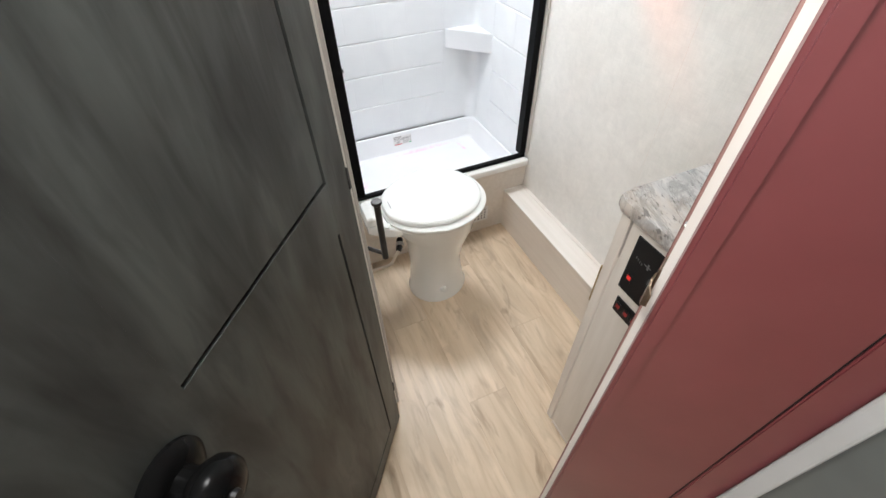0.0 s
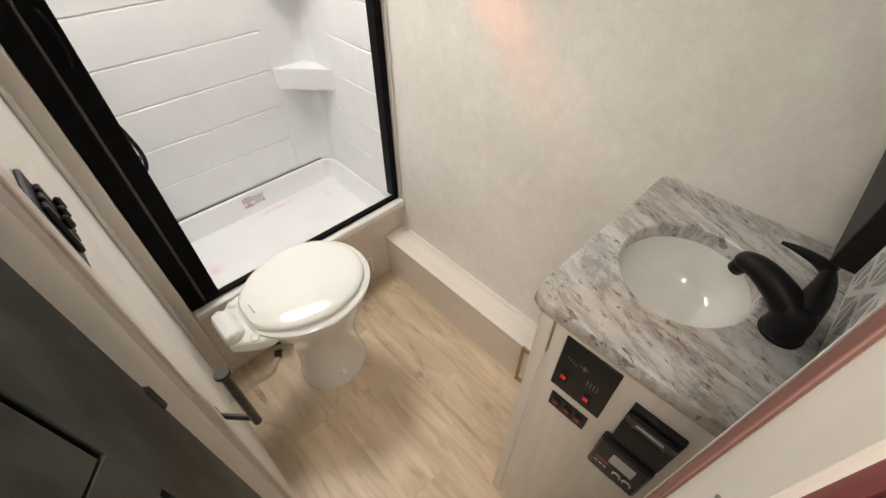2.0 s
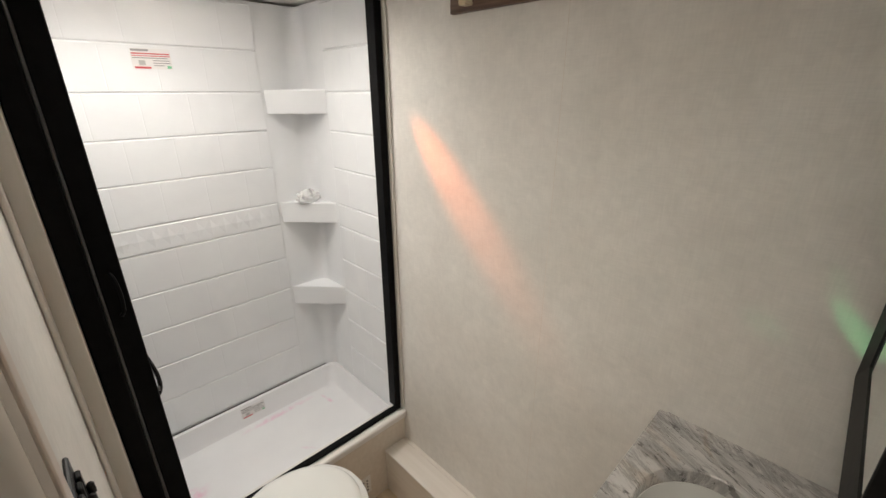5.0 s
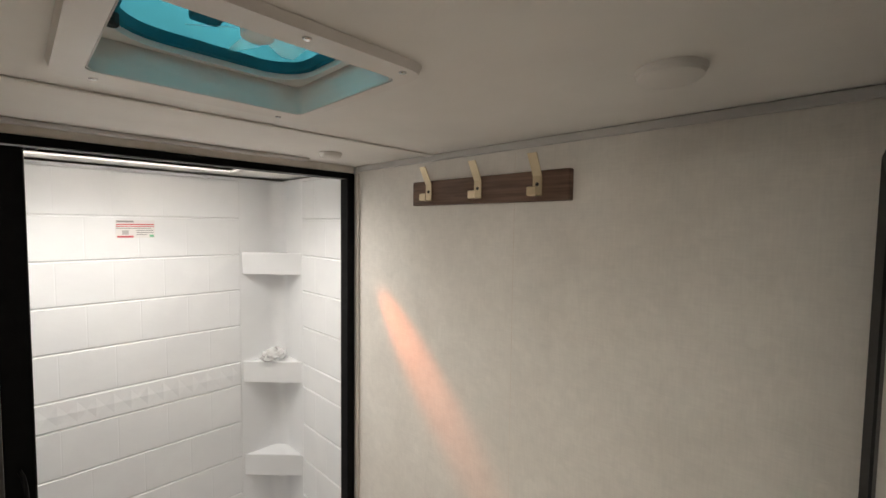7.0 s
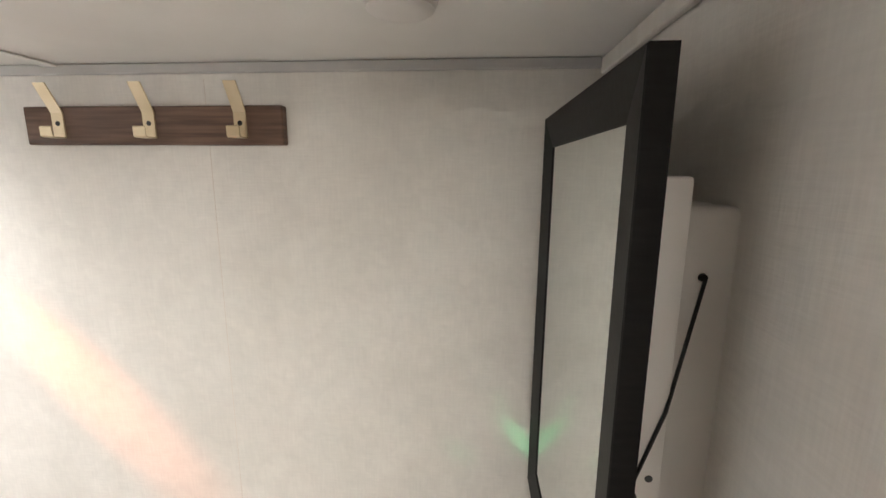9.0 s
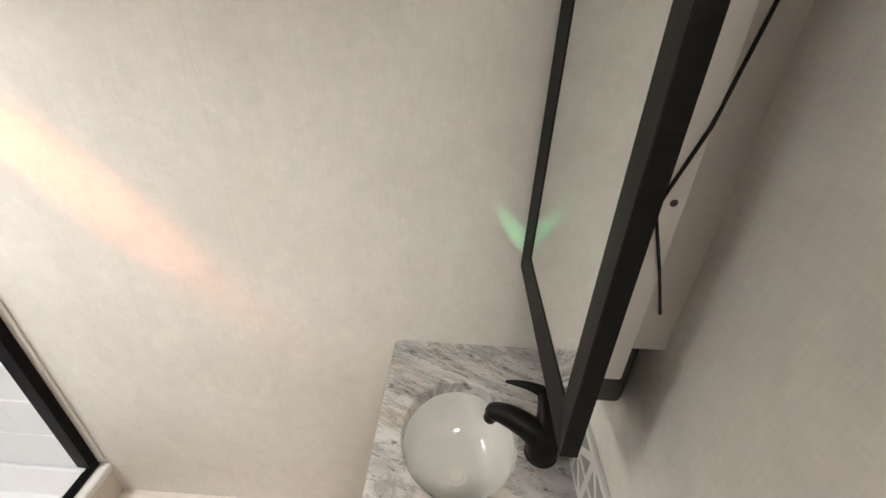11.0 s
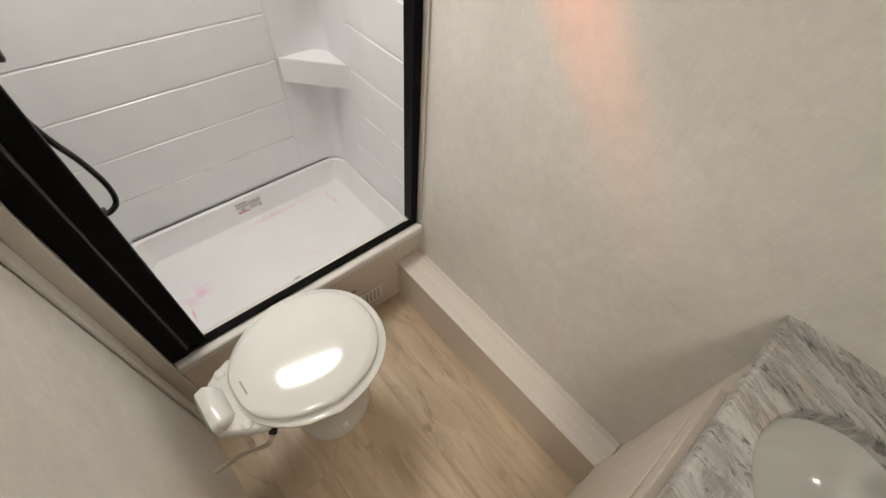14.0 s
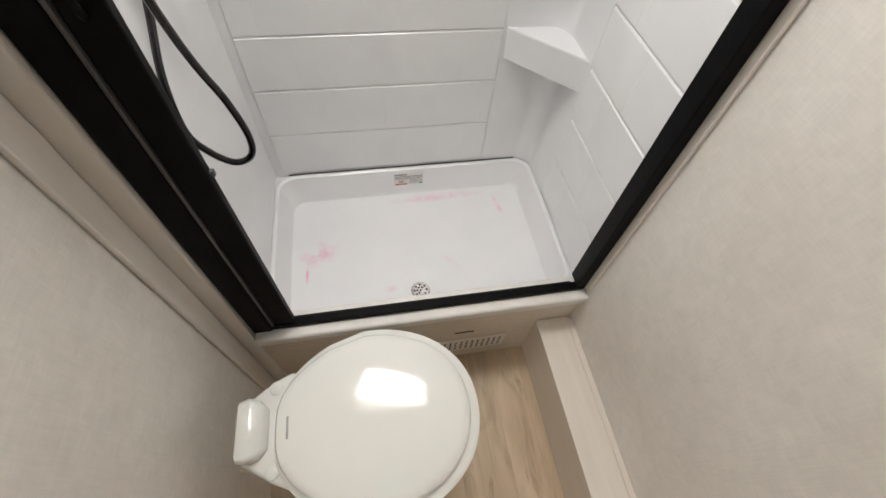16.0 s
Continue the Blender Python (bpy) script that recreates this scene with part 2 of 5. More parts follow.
def emit(name, color, strength):
    m = bpy.data.materials.new(name)
    m.use_nodes = True
    p = m.node_tree.nodes["Principled BSDF"]
    p.inputs["Base Color"].default_value = (*color, 1)
    p.inputs["Emission Color"].default_value, p.inputs["Emission Strength"].default_value = (*color, 1), strength
    return m


def glassy(name, color, rough=0.1):
    """A tinted plastic that lets light through and scatters it."""
    m = bpy.data.materials.new(name)
    m.use_nodes = True
    N, L = m.node_tree.nodes, m.node_tree.links
    p = N["Principled BSDF"]
    p.inputs["Base Color"].default_value, p.inputs["Roughness"].default_value = (*color, 1), rough
    t = N.new("ShaderNodeBsdfTranslucent")
    t.inputs[0].default_value = (*color, 1)
    x = N.new("ShaderNodeMixShader")
    x.inputs[0].default_value = 0.75
    L.new(p.outputs[0], x.inputs[1])
    L.new(t.outputs[0], x.inputs[2])
    L.new(x.outputs[0], N["Material Output"].inputs[0])
    return m


M_WALL = linen("linen_vinyl", (0.74, 0.705, 0.655), (0.79, 0.76, 0.715))
M_CEIL = mat("ceiling_vinyl", (0.80, 0.78, 0.75), 0.6, c2=(0.85, 0.83, 0.80), scale=6, bump=0.15, bscale=140)
M_TRIM = mat("white_trim", (0.70, 0.66, 0.60), 0.45, c2=(0.75, 0.71, 0.66), scale=14, stretch=(3, 3, 0.4), bump=0.08, bscale=200)
M_GREYTRIM = mat("grey_trim", (0.50, 0.485, 0.475), 0.5, c2=(0.55, 0.535, 0.52), scale=12)
M_CAP = mat("curb_cap", (0.74, 0.72, 0.69), 0.4, c2=(0.78, 0.76, 0.73), scale=14, bump=0.08, bscale=200)
M_SEAL = mat("red_seal", (0.20, 0.085, 0.075), 0.5, c2=(0.24, 0.11, 0.095), scale=12)
M_STOP = mat("stop_strip", (0.42, 0.385, 0.35), 0.45, c2=(0.48, 0.44, 0.40), scale=12, stretch=(4, 4, 0.5))
M_STOPRED = mat("reddish_stop_strip", (0.32, 0.175, 0.150), 0.45, c2=(0.37, 0.215, 0.185), scale=12, stretch=(4, 4, 0.5))
M_JAMB = mat("jamb_vinyl", (0.68, 0.60, 0.53), 0.5, c2=(0.74, 0.66, 0.59), scale=10, stretch=(4, 4, 0.5))
M_SHOWER = mat("shower_acrylic", (0.80, 0.81, 0.825), 0.24, c2=(0.84, 0.85, 0.86), scale=5, bump=0.16, bscale=15, bstretch=(1, 1, 1.8), dist=0.8)
M_PAN = stained(mat("pan_acrylic", (0.82, 0.82, 0.835), 0.3, c2=(0.85, 0.85, 0.86), scale=6, bump=0.05, bscale=40), (0.86, 0.40, 0.60), ((-0.76, 0.33, 0.085, 0.06, 30, 0.75), (-0.798, 0.26, 0.055, 0.007, 88, 0.9), (-0.33, 0.530, 0.22, 0.022, 1, 0.60), (-0.115, 0.46, 0.07, 0.014, 100, 0.55), (-0.33, 0.25, 0.045, 0.010, -45, 0.35), (-0.54, 0.17, 0.03, 0.016, 10, 0.35)))
M_BLACK = mat("black_aluminium", (0.004, 0.004, 0.0045), 0.42, c2=(0.006, 0.006, 0.0065), scale=30, rvar=0.08, spec=0.07)
M_GASKET = mat("grey_gasket", (0.06, 0.06, 0.06), 0.35, c2=(0.08, 0.08, 0.08), scale=30)
M_FLOOR = oak("oak_plank")
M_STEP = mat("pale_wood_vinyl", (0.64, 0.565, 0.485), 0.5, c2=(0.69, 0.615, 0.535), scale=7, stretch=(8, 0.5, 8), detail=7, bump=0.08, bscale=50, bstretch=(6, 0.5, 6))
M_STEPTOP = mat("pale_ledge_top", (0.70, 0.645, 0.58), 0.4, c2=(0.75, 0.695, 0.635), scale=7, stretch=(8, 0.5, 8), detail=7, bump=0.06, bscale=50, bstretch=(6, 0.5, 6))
M_CAB = mat("cabinet_vinyl", (0.63, 0.57, 0.50), 0.5, c2=(0.675, 0.615, 0.545), scale=9, stretch=(7, 7, 0.5), detail=7, bump=0.08, bscale=70, bstretch=(6, 6, 0.4))
M_STONE = granite("granite_laminate")
M_PORC = mat("porcelain", (0.73, 0.73, 0.70), 0.10, c2=(0.76, 0.76, 0.735), scale=3, coat=0.4, rvar=0.03)
M_BISQUE = mat("toilet_plastic", (0.735, 0.74, 0.71), 0.09, c2=(0.765, 0.77, 0.745), scale=3, coat=0.25, rvar=0.02)
M_PLASTIC = mat("white_plastic", (0.74, 0.71, 0.68), 0.38, c2=(0.78, 0.75, 0.72), scale=8, bump=0.05, bscale=160)
M_BLKPL = mat("black_plastic", (0.008, 0.008, 0.009), 0.35, c2=(0.012, 0.011, 0.011), scale=20, rvar=0.1, spec=0.3)
M_MATTE = mat("matte_black_metal", (0.005, 0.005, 0.0055), 0.42, spec=0.22, c2=(0.007, 0.007, 0.008), scale=25, rvar=0.08)
M_KNOB = mat("glossy_black_knob", (0.004, 0.004, 0.004), 0.22, c2=(0.006, 0.006, 0.006), scale=25, rvar=0.05, spec=0.10)
M_DARKBRONZE = mat("dark_bronze", (0.03, 0.028, 0.027), 0.3, metal=0.6, c2=(0.05, 0.047, 0.045), scale=30)
M_FRAME = mat("mirror_frame_black", (0.009, 0.0087, 0.0087), 0.5, spec=0.15, c2=(0.013, 0.0125, 0.0125), scale=30, stretch=(1, 1, 6), bump=0.1, bscale=120)
M_PULL = mat("aged_brass", (0.36, 0.25, 0.11), 0.38, metal=0.85, c2=(0.44, 0.32, 0.16), scale=25, rvar=0.05)
M_GOLD = mat("satin_brass", (0.62, 0.50, 0.32), 0.34, metal=0.75, c2=(0.68, 0.56, 0.38), scale=25, rvar=0.05)
M_WALNUT = mat("walnut", (0.075, 0.038, 0.024), 0.5, c2=(0.17, 0.095, 0.06), scale=9, stretch=(1, 0.8, 14), detail=8, bump=0.15, bscale=30, bstretch=(1, 0.6, 14))
M_DOOR = mat("grey_oak_door", (0.024, 0.025, 0.023), 0.46, spec=0.35, c2=(0.078, 0.086, 0.080), c3=(0.013, 0.0125, 0.012), c3f=0.5, scale=6.0, stretch=(3.0, 3.0, 0.62), detail=12, dist=0.5, bump=0.30, bscale=14, bstretch=(4, 4, 0.7), rvar=0.14, ramp=(0.34, 0.68))
M_GROOVE = mat("groove_black", (0.008, 0.007, 0.007), 0.7, c2=(0.012, 0.011, 0.011), scale=20)
M_RED = mat("red_panel", (0.165, 0.036, 0.040), 0.40, spec=0.7, coat=0.3, c2=(0.195, 0.046, 0.050), scale=6, rvar=0.06, bump=0.05, bscale=80)
M_BRONZE = mat("worn_bronze", (0.16, 0.11, 0.075), 0.32, metal=0.9, c2=(0.34, 0.27, 0.20), scale=40, rvar=0.08)
M_CHROME = mat("steel", (0.62, 0.61, 0.60), 0.22, metal=1.0, c2=(0.5, 0.5, 0.5), scale=40)
M_GREY = mat("outside_panel", (0.42, 0.42, 0.41), 0.6, c2=(0.48, 0.48, 0.47), scale=6)
M_DUSK = mat("grey_green_panel", (0.10, 0.11, 0.105), 0.5, c2=(0.13, 0.14, 0.132), scale=6)
M_TEAL = glassy("teal_dome", (0.045, 0.24, 0.29), 0.15)
M_WHITEDOME = glassy("white_dome", (0.85, 0.88, 0.9), 0.3)
M_FAN = mat("fan_blade", (0.86, 0.88, 0.88), 0.35, c2=(0.66, 0.72, 0.72), scale=8)
M_LED = emit("red_led", (0.75, 0.03, 0.025), 0.10)
M_LEDDIM = mat("red_rocker", (0.20, 0.010, 0.010), 0.3, c2=(0.34, 0.02, 0.02), scale=30)
M_LABEL = mat("label_grey", (0.45, 0.44, 0.43), 0.5, c2=(0.5, 0.49, 0.48), scale=30)
M_DIMPRINT = mat("faded_print", (0.12, 0.12, 0.12), 0.5, c2=(0.16, 0.16, 0.155), scale=30)
M_PAPER = mat("sticker_white", (0.74, 0.72, 0.71), 0.5, c2=(0.78, 0.76, 0.75), scale=30)
M_INKRED = mat("ink_red", (0.62, 0.10, 0.12), 0.5, c2=(0.66, 0.14, 0.16), scale=30)
M_INKGREY = mat("ink_grey", (0.30, 0.29, 0.29), 0.5, c2=(0.35, 0.34, 0.34), scale=30)
M_INKGREEN = mat("ink_green", (0.18, 0.50, 0.30), 0.5, c2=(0.2, 0.55, 0.33), scale=30)
M_BSWHITE = mat("backsplash_white", (0.76, 0.755, 0.745), 0.28, c2=(0.80, 0.795, 0.785), scale=12)
M_BSGREY = mat("backsplash_grey", (0.33, 0.32, 0.31), 0.3, c2=(0.42, 0.41, 0.40), scale=25)
M_BAG = mat("clear_bag", (0.76, 0.75, 0.74), 0.15, c2=(0.84, 0.84, 0.84), scale=40)
M_BAG.node_tree.nodes["Principled BSDF"].inputs["Alpha"].default_value = 0.55
M_HOSE = mat("hose_black", (0.010, 0.010, 0.011), 0.22, c2=(0.016, 0.016, 0.016), scale=40)
M_PEX = mat("supply_line", (0.60, 0.52, 0.42), 0.4, c2=(0.65, 0.57, 0.47), scale=20)
M_DARK = mat("opening_dark", (0.010, 0.009, 0.009), 0.8, c2=(0.014, 0.013, 0.012), scale=20)
M_SMOKE = mat("smoked_plastic", (0.07, 0.075, 0.065), 0.2, c2=(0.09, 0.095, 0.085), scale=10)
M_MIRROR = mat("mirror_glass", (0.80, 0.83, 0.81), 0.015, metal=1.0)

# ---- helpers for meshes ----


def box(bm, x0, x1, y0, y1, z0, z1, bevel=0.0, seg=2, m=None):
    x0, x1 = sorted((x0, x1))
    y0, y1 = sorted((y0, y1))
    z0, z1 = sorted((z0, z1))
    v = [bm.verts.new((x, y, z)) for z in (z0, z1) for x, y in ((x0, y0), (x1, y0), (x1, y1), (x0, y1))]
    f = [bm.faces.new([v[i] for i in q]) for q in ((3, 2, 1, 0), (4, 5, 6, 7), (0, 1, 5, 4), (1, 2, 6, 5), (2, 3, 7, 6), (3, 0, 4, 7))]
    if bevel:
        e = list({e for q in f for e in q.edges})
        r = bmesh.ops.bevel(bm, geom=e, offset=bevel, segments=seg, affect="EDGES", profile=0.5)
        v = list({w for q in r["faces"] for w in q.verts} | {w for w in v if w.is_valid})
    if m is not None:
        bmesh.ops.transform(bm, matrix=m, verts=[w for w in v if w.is_valid])
    return bm


def cube(*a, **k):
    return box(bmesh.new(), *a, **k)


def prism(bm, pts, z0, z1, bevel=0.0):
    """A straight block over a plan outline."""
    lo = [bm.verts.new((x, y, z0)) for x, y in pts]
    hi = [bm.verts.new((x, y, z1)) for x, y in pts]
    n = len(pts)
    bm.faces.new(lo[::-1])
    bm.faces.new(hi)
    side = [bm.faces.new((lo[i], lo[(i + 1) % n], hi[(i + 1) % n], hi[i])) for i in range(n)]
    bmesh.ops.recalc_face_normals(bm, faces=bm.faces)
    if bevel:
        bmesh.ops.bevel(bm, geom=list({e for q in side for e in q.edges}), offset=bevel, segments=2, affect="EDGES")
    return bm


def rings(bm, loops, caps=True):
    """Skin between loops of equal length."""
    vs = [[bm.verts.new(p) for p in lp] for lp in loops]
    n = len(vs[0])
    for a, b in zip(vs, vs[1:]):
        for i in range(n):
            bm.faces.new((a[i], a[(i + 1) % n], b[(i + 1) % n], b[i]))
    if caps:
        if caps != "end":
            bm.faces.new(vs[0][::-1])
        bm.faces.new(vs[-1])
    bmesh.ops.recalc_face_normals(bm, faces=bm.faces)
    return bm


def tube(bm, pts, r, n=10):
    """A round rod along a line of points; r: one radius or one a point."""
    pts = [Vector(p) for p in pts]
    rs = r if isinstance(r, (list, tuple)) else [r] * len(pts)
    loops = []
    up = Vector((0.31, 0.17, 0.93)).normalized()
    for i, p in enumerate(pts):
        d = (pts[min(i + 1, len(pts) - 1)] - pts[max(i - 1, 0)]).normalized()
        a = d.cross(up).normalized()
        up = a.cross(d).normalized()
        loops.append([p + rs[i] * (math.cos(t) * a + math.sin(t) * up) for t in [2 * math.pi * k / n for k in range(n)]])
    return rings(bm, loops)


def disc(bm, c, axis, profile, n=24):
    """A turned body: profile rows of (distance along the axis, radius)."""
    q = Vector(axis).to_track_quat("Z", "Y").to_matrix()
    c = Vector(c)
    loops = [[c + q @ Vector((r * math.cos(2 * math.pi * k / n), r * math.sin(2 * math.pi * k / n), h)) for k in range(n)] for h, r in profile]
    return rings(bm, loops)


def spline(pts, n=8):
    """Points of a smooth line through the given ones."""
    p = [Vector(q) for q in pts]
    p = [2 * p[0] - p[1]] + p + [2 * p[-1] - p[-2]]
    out = []
    for i in range(1, len(p) - 2):
        for k in range(n):
            t = k / n
            out.append(0.5 * (2 * p[i] + (p[i + 1] - p[i - 1]) * t + (2 * p[i - 1] - 5 * p[i] + 4 * p[i + 1] - p[i + 2]) * t * t + (3 * p[i] - p[i - 1] - 3 * p[i + 1] + p[i + 2]) * t ** 3))
    return out + [p[-2]]


def part(name, bm, material, parent=None, label="", smooth=False):
    me = bpy.data.meshes.new(name)
    bm.to_mesh(me)
    bm.free()
    me.materials.append(material)
    ob = new(name, me)
    if smooth:
        me.polygons.foreach_set("use_smooth", [True] * len(me.polygons))
        me.set_sharp_from_angle(angle=radians(40))
    if parent is not None:
        ob.parent = parent
        ob.matrix_parent_inverse = parent.matrix_world.inverted()
    if label:
        ob["label"] = label
    return ob


def thing(name, at, label, category, group="", kind=""):
    ob = new(name)
    ob.empty_display_size = 0.05
    ob.matrix_world = pose(*at)
    return tagged(ob, label, category, group, kind)


def setting(name, bm, material, label, category, smooth=False):
    return tagged(part(name, bm, material, None, smooth=smooth), label, category, "", "structure")


def slab_with_holes(xs, ys, z0, z1, holes):
    """A slab cut by the lines xs, ys, with the cells whose middle lies in a hole left out."""
    bm = bmesh.new()

    def solid(i, j):
        if not (0 <= i < len(xs) - 1 and 0 <= j < len(ys) - 1):
            return False
        x, y = (xs[i] + xs[i + 1]) / 2, (ys[j] + ys[j + 1]) / 2
        return not any(a < x < b and c < y < d for a, b, c, d in holes)
    for i in range(len(xs) - 1):
        for j in range(len(ys) - 1):
            if not solid(i, j):
                continue
            a, b, c, d = xs[i], xs[i + 1], ys[j], ys[j + 1]
            for z, flip in ((z0, True), (z1, False)):
                q = [bm.verts.new(w) for w in ((a, c, z), (b, c, z), (b, d, z), (a, d, z))]
                bm.faces.new(q[::-1] if flip else q)
            for di, dj, e in ((-1, 0, ((a, d), (a, c))), (1, 0, ((b, c), (b, d))), (0, -1, ((a, c), (b, c))), (0, 1, ((b, d), (a, d)))):
                if not solid(i + di, j + dj):
                    (x0, y0), (x1, y1) = e
                    bm.faces.new([bm.verts.new(w) for w in ((x0, y0, z0), (x1, y1, z0), (x1, y1, z1), (x0, y0, z1))])
    bmesh.ops.remove_doubles(bm, verts=bm.verts, dist=1e-5)
    return bm


# ---- plan ----
H = 1.964           # ceiling
XL = -0.936         # left wall
YM = -1.311         # mirror wall
SX0, SX1, SY1 = -0.885, 0.014, 0.600   # shower inside
CURB = 0.377
JR, JL = Vector((-0.655, -1.222)), Vector((-0.937, -0.708))   # inner edges of the doorway
DU = (JL - JR).normalized()
DN = Vector((-DU.y, DU.x))
if DN.x > 0:
    DN = -DN
TW = 0.045

# ---- large structure ----
setting("ground", cube(-30, 30, -30, 30, -0.75, -0.60), M_GREY, "dull grey ground far under the trailer", "ground")
setting("subfloor", cube(-2.5, 0.06, -3.3, 0.70, -0.05, -0.0012), M_GROOVE, "dark subfloor under the vinyl planks", "floor")
setting("wall_right", cube(0.0, 0.05, -3.3, 0.012, 0, H), M_WALL, "off-white linen-textured vinyl wall with a hook rack", "wall")
setting("wall_left", cube(XL - 0.04, XL, -0.692, 0.012, 0, H), M_WALL, "off-white linen-textured wall beside the toilet", "wall")
setting("wall_mirror", prism(bmesh.new(), [(0.0, YM), (-0.612, YM), (-0.605, YM - 0.045), (0.0, YM - 0.045)], 0, H), M_WALL, "off-white linen-textured wall with the mirror cabinet", "wall")
# stub walls of the angled doorway, and an unseen strip added over it
a = JR - 0.012 * DU
setting("wall_door_right", prism(bmesh.new(), [(-0.613, YM + 0.001), a, a + DN * 0.035, (-0.655, -1.262), (-0.535, -1.402), (-0.505, -1.372)], 0, H), M_JAMB, "beige end of the angled doorway wall", "wall")
b = JL + 0.012 * DU
setting("wall_door_left", prism(bmesh.new(), [(XL - 0.0005, -0.693), (XL - 0.040, -0.693), (XL - 0.062, -0.705), JL + DN * TW, JL + Vector((-0.001, 0))], 0, H), M_JAMB, "beige end of the wall by the door hinges", "wall")
# unseen; its lower edge is set by how much outside light it cuts
setting("wall_over_door", prism(bmesh.new(), [JR, JL, JL + DN * TW, JR + DN * TW], 1.918, H), M_JAMB, "unseen beige wall strip added above the doorway", "wall")
# outer shell of the trailer, unseen: added to shut out the sky's light
setting("wall_outer_back", cube(-2.55, 0.06, 0.66, 0.70, -0.05, 2.3), M_WALL, "plain unseen outer wall, added to close the trailer", "wall")
setting("wall_outer_side", cube(-2.55, -2.50, -3.3, 0.66, -0.05, H), M_WALL, "plain unseen wall, added across the living space", "wall")
setting("wall_outer_front", cube(-2.55, 0.06, -3.34, -3.30, -0.05, H), M_WALL, "plain unseen wall, added at the end of the living space", "wall")
setting("wall_shower_side", cube(0.05, 0.09, 0.0, 0.70, -0.05, 2.3), M_WALL, "plain unseen outer wall, added beside the shower", "wall")
VX0, VX1, VY0, VY1 = -0.743, -0.465, -0.771, -0.514   # vent shaft
KX0, KX1, KY0, KY1 = -0.800, -0.240, 0.065, 0.465     # skylight shaft
ce = slab_with_holes([-2.55, KX0, VX0, VX1, KX1, 0.09], [-3.34, VY0, VY1, KY0, KY1, 0.70], H, H + 0.03, [(VX0, VX1, VY0, VY1), (KX0, KX1, KY0, KY1)])
setting("ceiling", ce, M_CEIL, "white vinyl ceiling panels with thin battens", "ceiling")


def tilestrip(name, bm, material, label):
    return setting(name, bm, material, label, "trim")


bm = box(bmesh.new(), -0.94, -0.002, -0.372, -0.342, H - 0.005, H - 0.001, 0.0015, 1)
tilestrip("trim_ceiling_batten", bm, M_CEIL, "thin white batten over a ceiling seam")
tilestrip("trim_ceiling_right", box(bmesh.new(), -0.010, -0.001, YM + 0.012, -0.015, H - 0.018, H - 0.001, 0.002, 1), M_GREYTRIM, "grey strip between wall and ceiling")
tilestrip("trim_ceiling_mirror", box(bmesh.new(), -0.60, -0.001, YM + 0.001, YM + 0.011, H - 0.026, H - 0.001, 0.002, 1), M_TRIM, "white strip over the mirror wall")
tilestrip("trim_over_shower", box(bmesh.new(), -0.88, -0.20, -0.055, -0.025, H - 0.009, H - 0.001, 0.002, 1), M_GREYTRIM, "thin grey strip on the ceiling before the shower")
tilestrip("trim_shower_head", box(bmesh.new(), -0.935, -0.0095, 0.004, 0.060, 1.941, H - 0.0005, 0.001, 1), M_TRIM, "white strip between shower frame and ceiling")
# filler board and corner moulding between shower frame and left wall
tilestrip("trim_shower_filler", box(bmesh.new(), XL + 0.001, -0.890, -0.015, 0.030, 0, H - 0.001, 0.004, 2), M_TRIM, "pale filler board beside the shower frame")
tilestrip("trim_corner_left", box(bmesh.new(), XL + 0.001, XL + 0.011, -0.070, -0.016, 0, H - 0.001, 0.004, 2), M_TRIM, "pale corner moulding on the left wall")
tilestrip("trim_shower_right", box(bmesh.new(), -0.0085, -0.001, -0.016, 0.03, 0.40, H - 0.025, 0.002, 1), M_TRIM, "narrow white strip beside the shower frame")
# faint panel seam of the right wall
tilestrip("trim_wall_seam", box(bmesh.new(), -0.0004, 0.0004, -0.6318, -0.6310, 0.22, H - 0.026), M_JAMB, "thin pinkish-brown seam between wall panels")

# doorway: jamb linings, stops and the strike plate
bm = prism(bmesh.new(), [JR + 0.004 * DN, JR + 0.010 * DU + 0.004 * DN, JR + 0.010 * DU + (TW - 0.004) * DN, JR + (TW - 0.004) * DN], 0, 1.885)
d1 = setting("door_frame_right", bm, M_TRIM, "white door jamb with a strike plate and screws", "door frame")
e0 = JR - 0.020 * DU
bm = prism(bmesh.new(), [e0 - 0.008 * DN, JR + 0.0115 * DU - 0.008 * DN, JR + 0.0115 * DU - 0.003 * DN, e0 - 0.003 * DN], 0, 1.90, 0.002)
part("casing", bm, M_TRIM, d1)
bm = prism(bmesh.new(), [e0 - 0.003 * DN, JR + 0.0125 * DU - 0.003 * DN, JR + 0.0125 * DU + 0.006 * DN, JR + 0.001 * DU + 0.006 * DN, JR + 0.001 * DU + 0.0035 * DN, e0 + 0.0035 * DN], 0, 1.90, 0.002)
part("stop_strip", bm, M_STOPRED, d1, "reddish-tan door stop")
bm = prism(bmesh.new(), [JR + 0.0125 * DU - 0.0015 * DN, JR + 0.0135 * DU - 0.0015 * DN, JR + 0.0135 * DU + 0.0045 * DN, JR + 0.0125 * DU + 0.0045 * DN], 0, 1.88)
part("seal", bm, M_SEAL, d1, "thin dark red edge seal")


def on_jamb(s, z):
    """A point on the face of the right jamb, s metres from its inner edge."""
    q = JR + 0.010 * DU + s * DN
    return Vector((q.x, q.y, z))


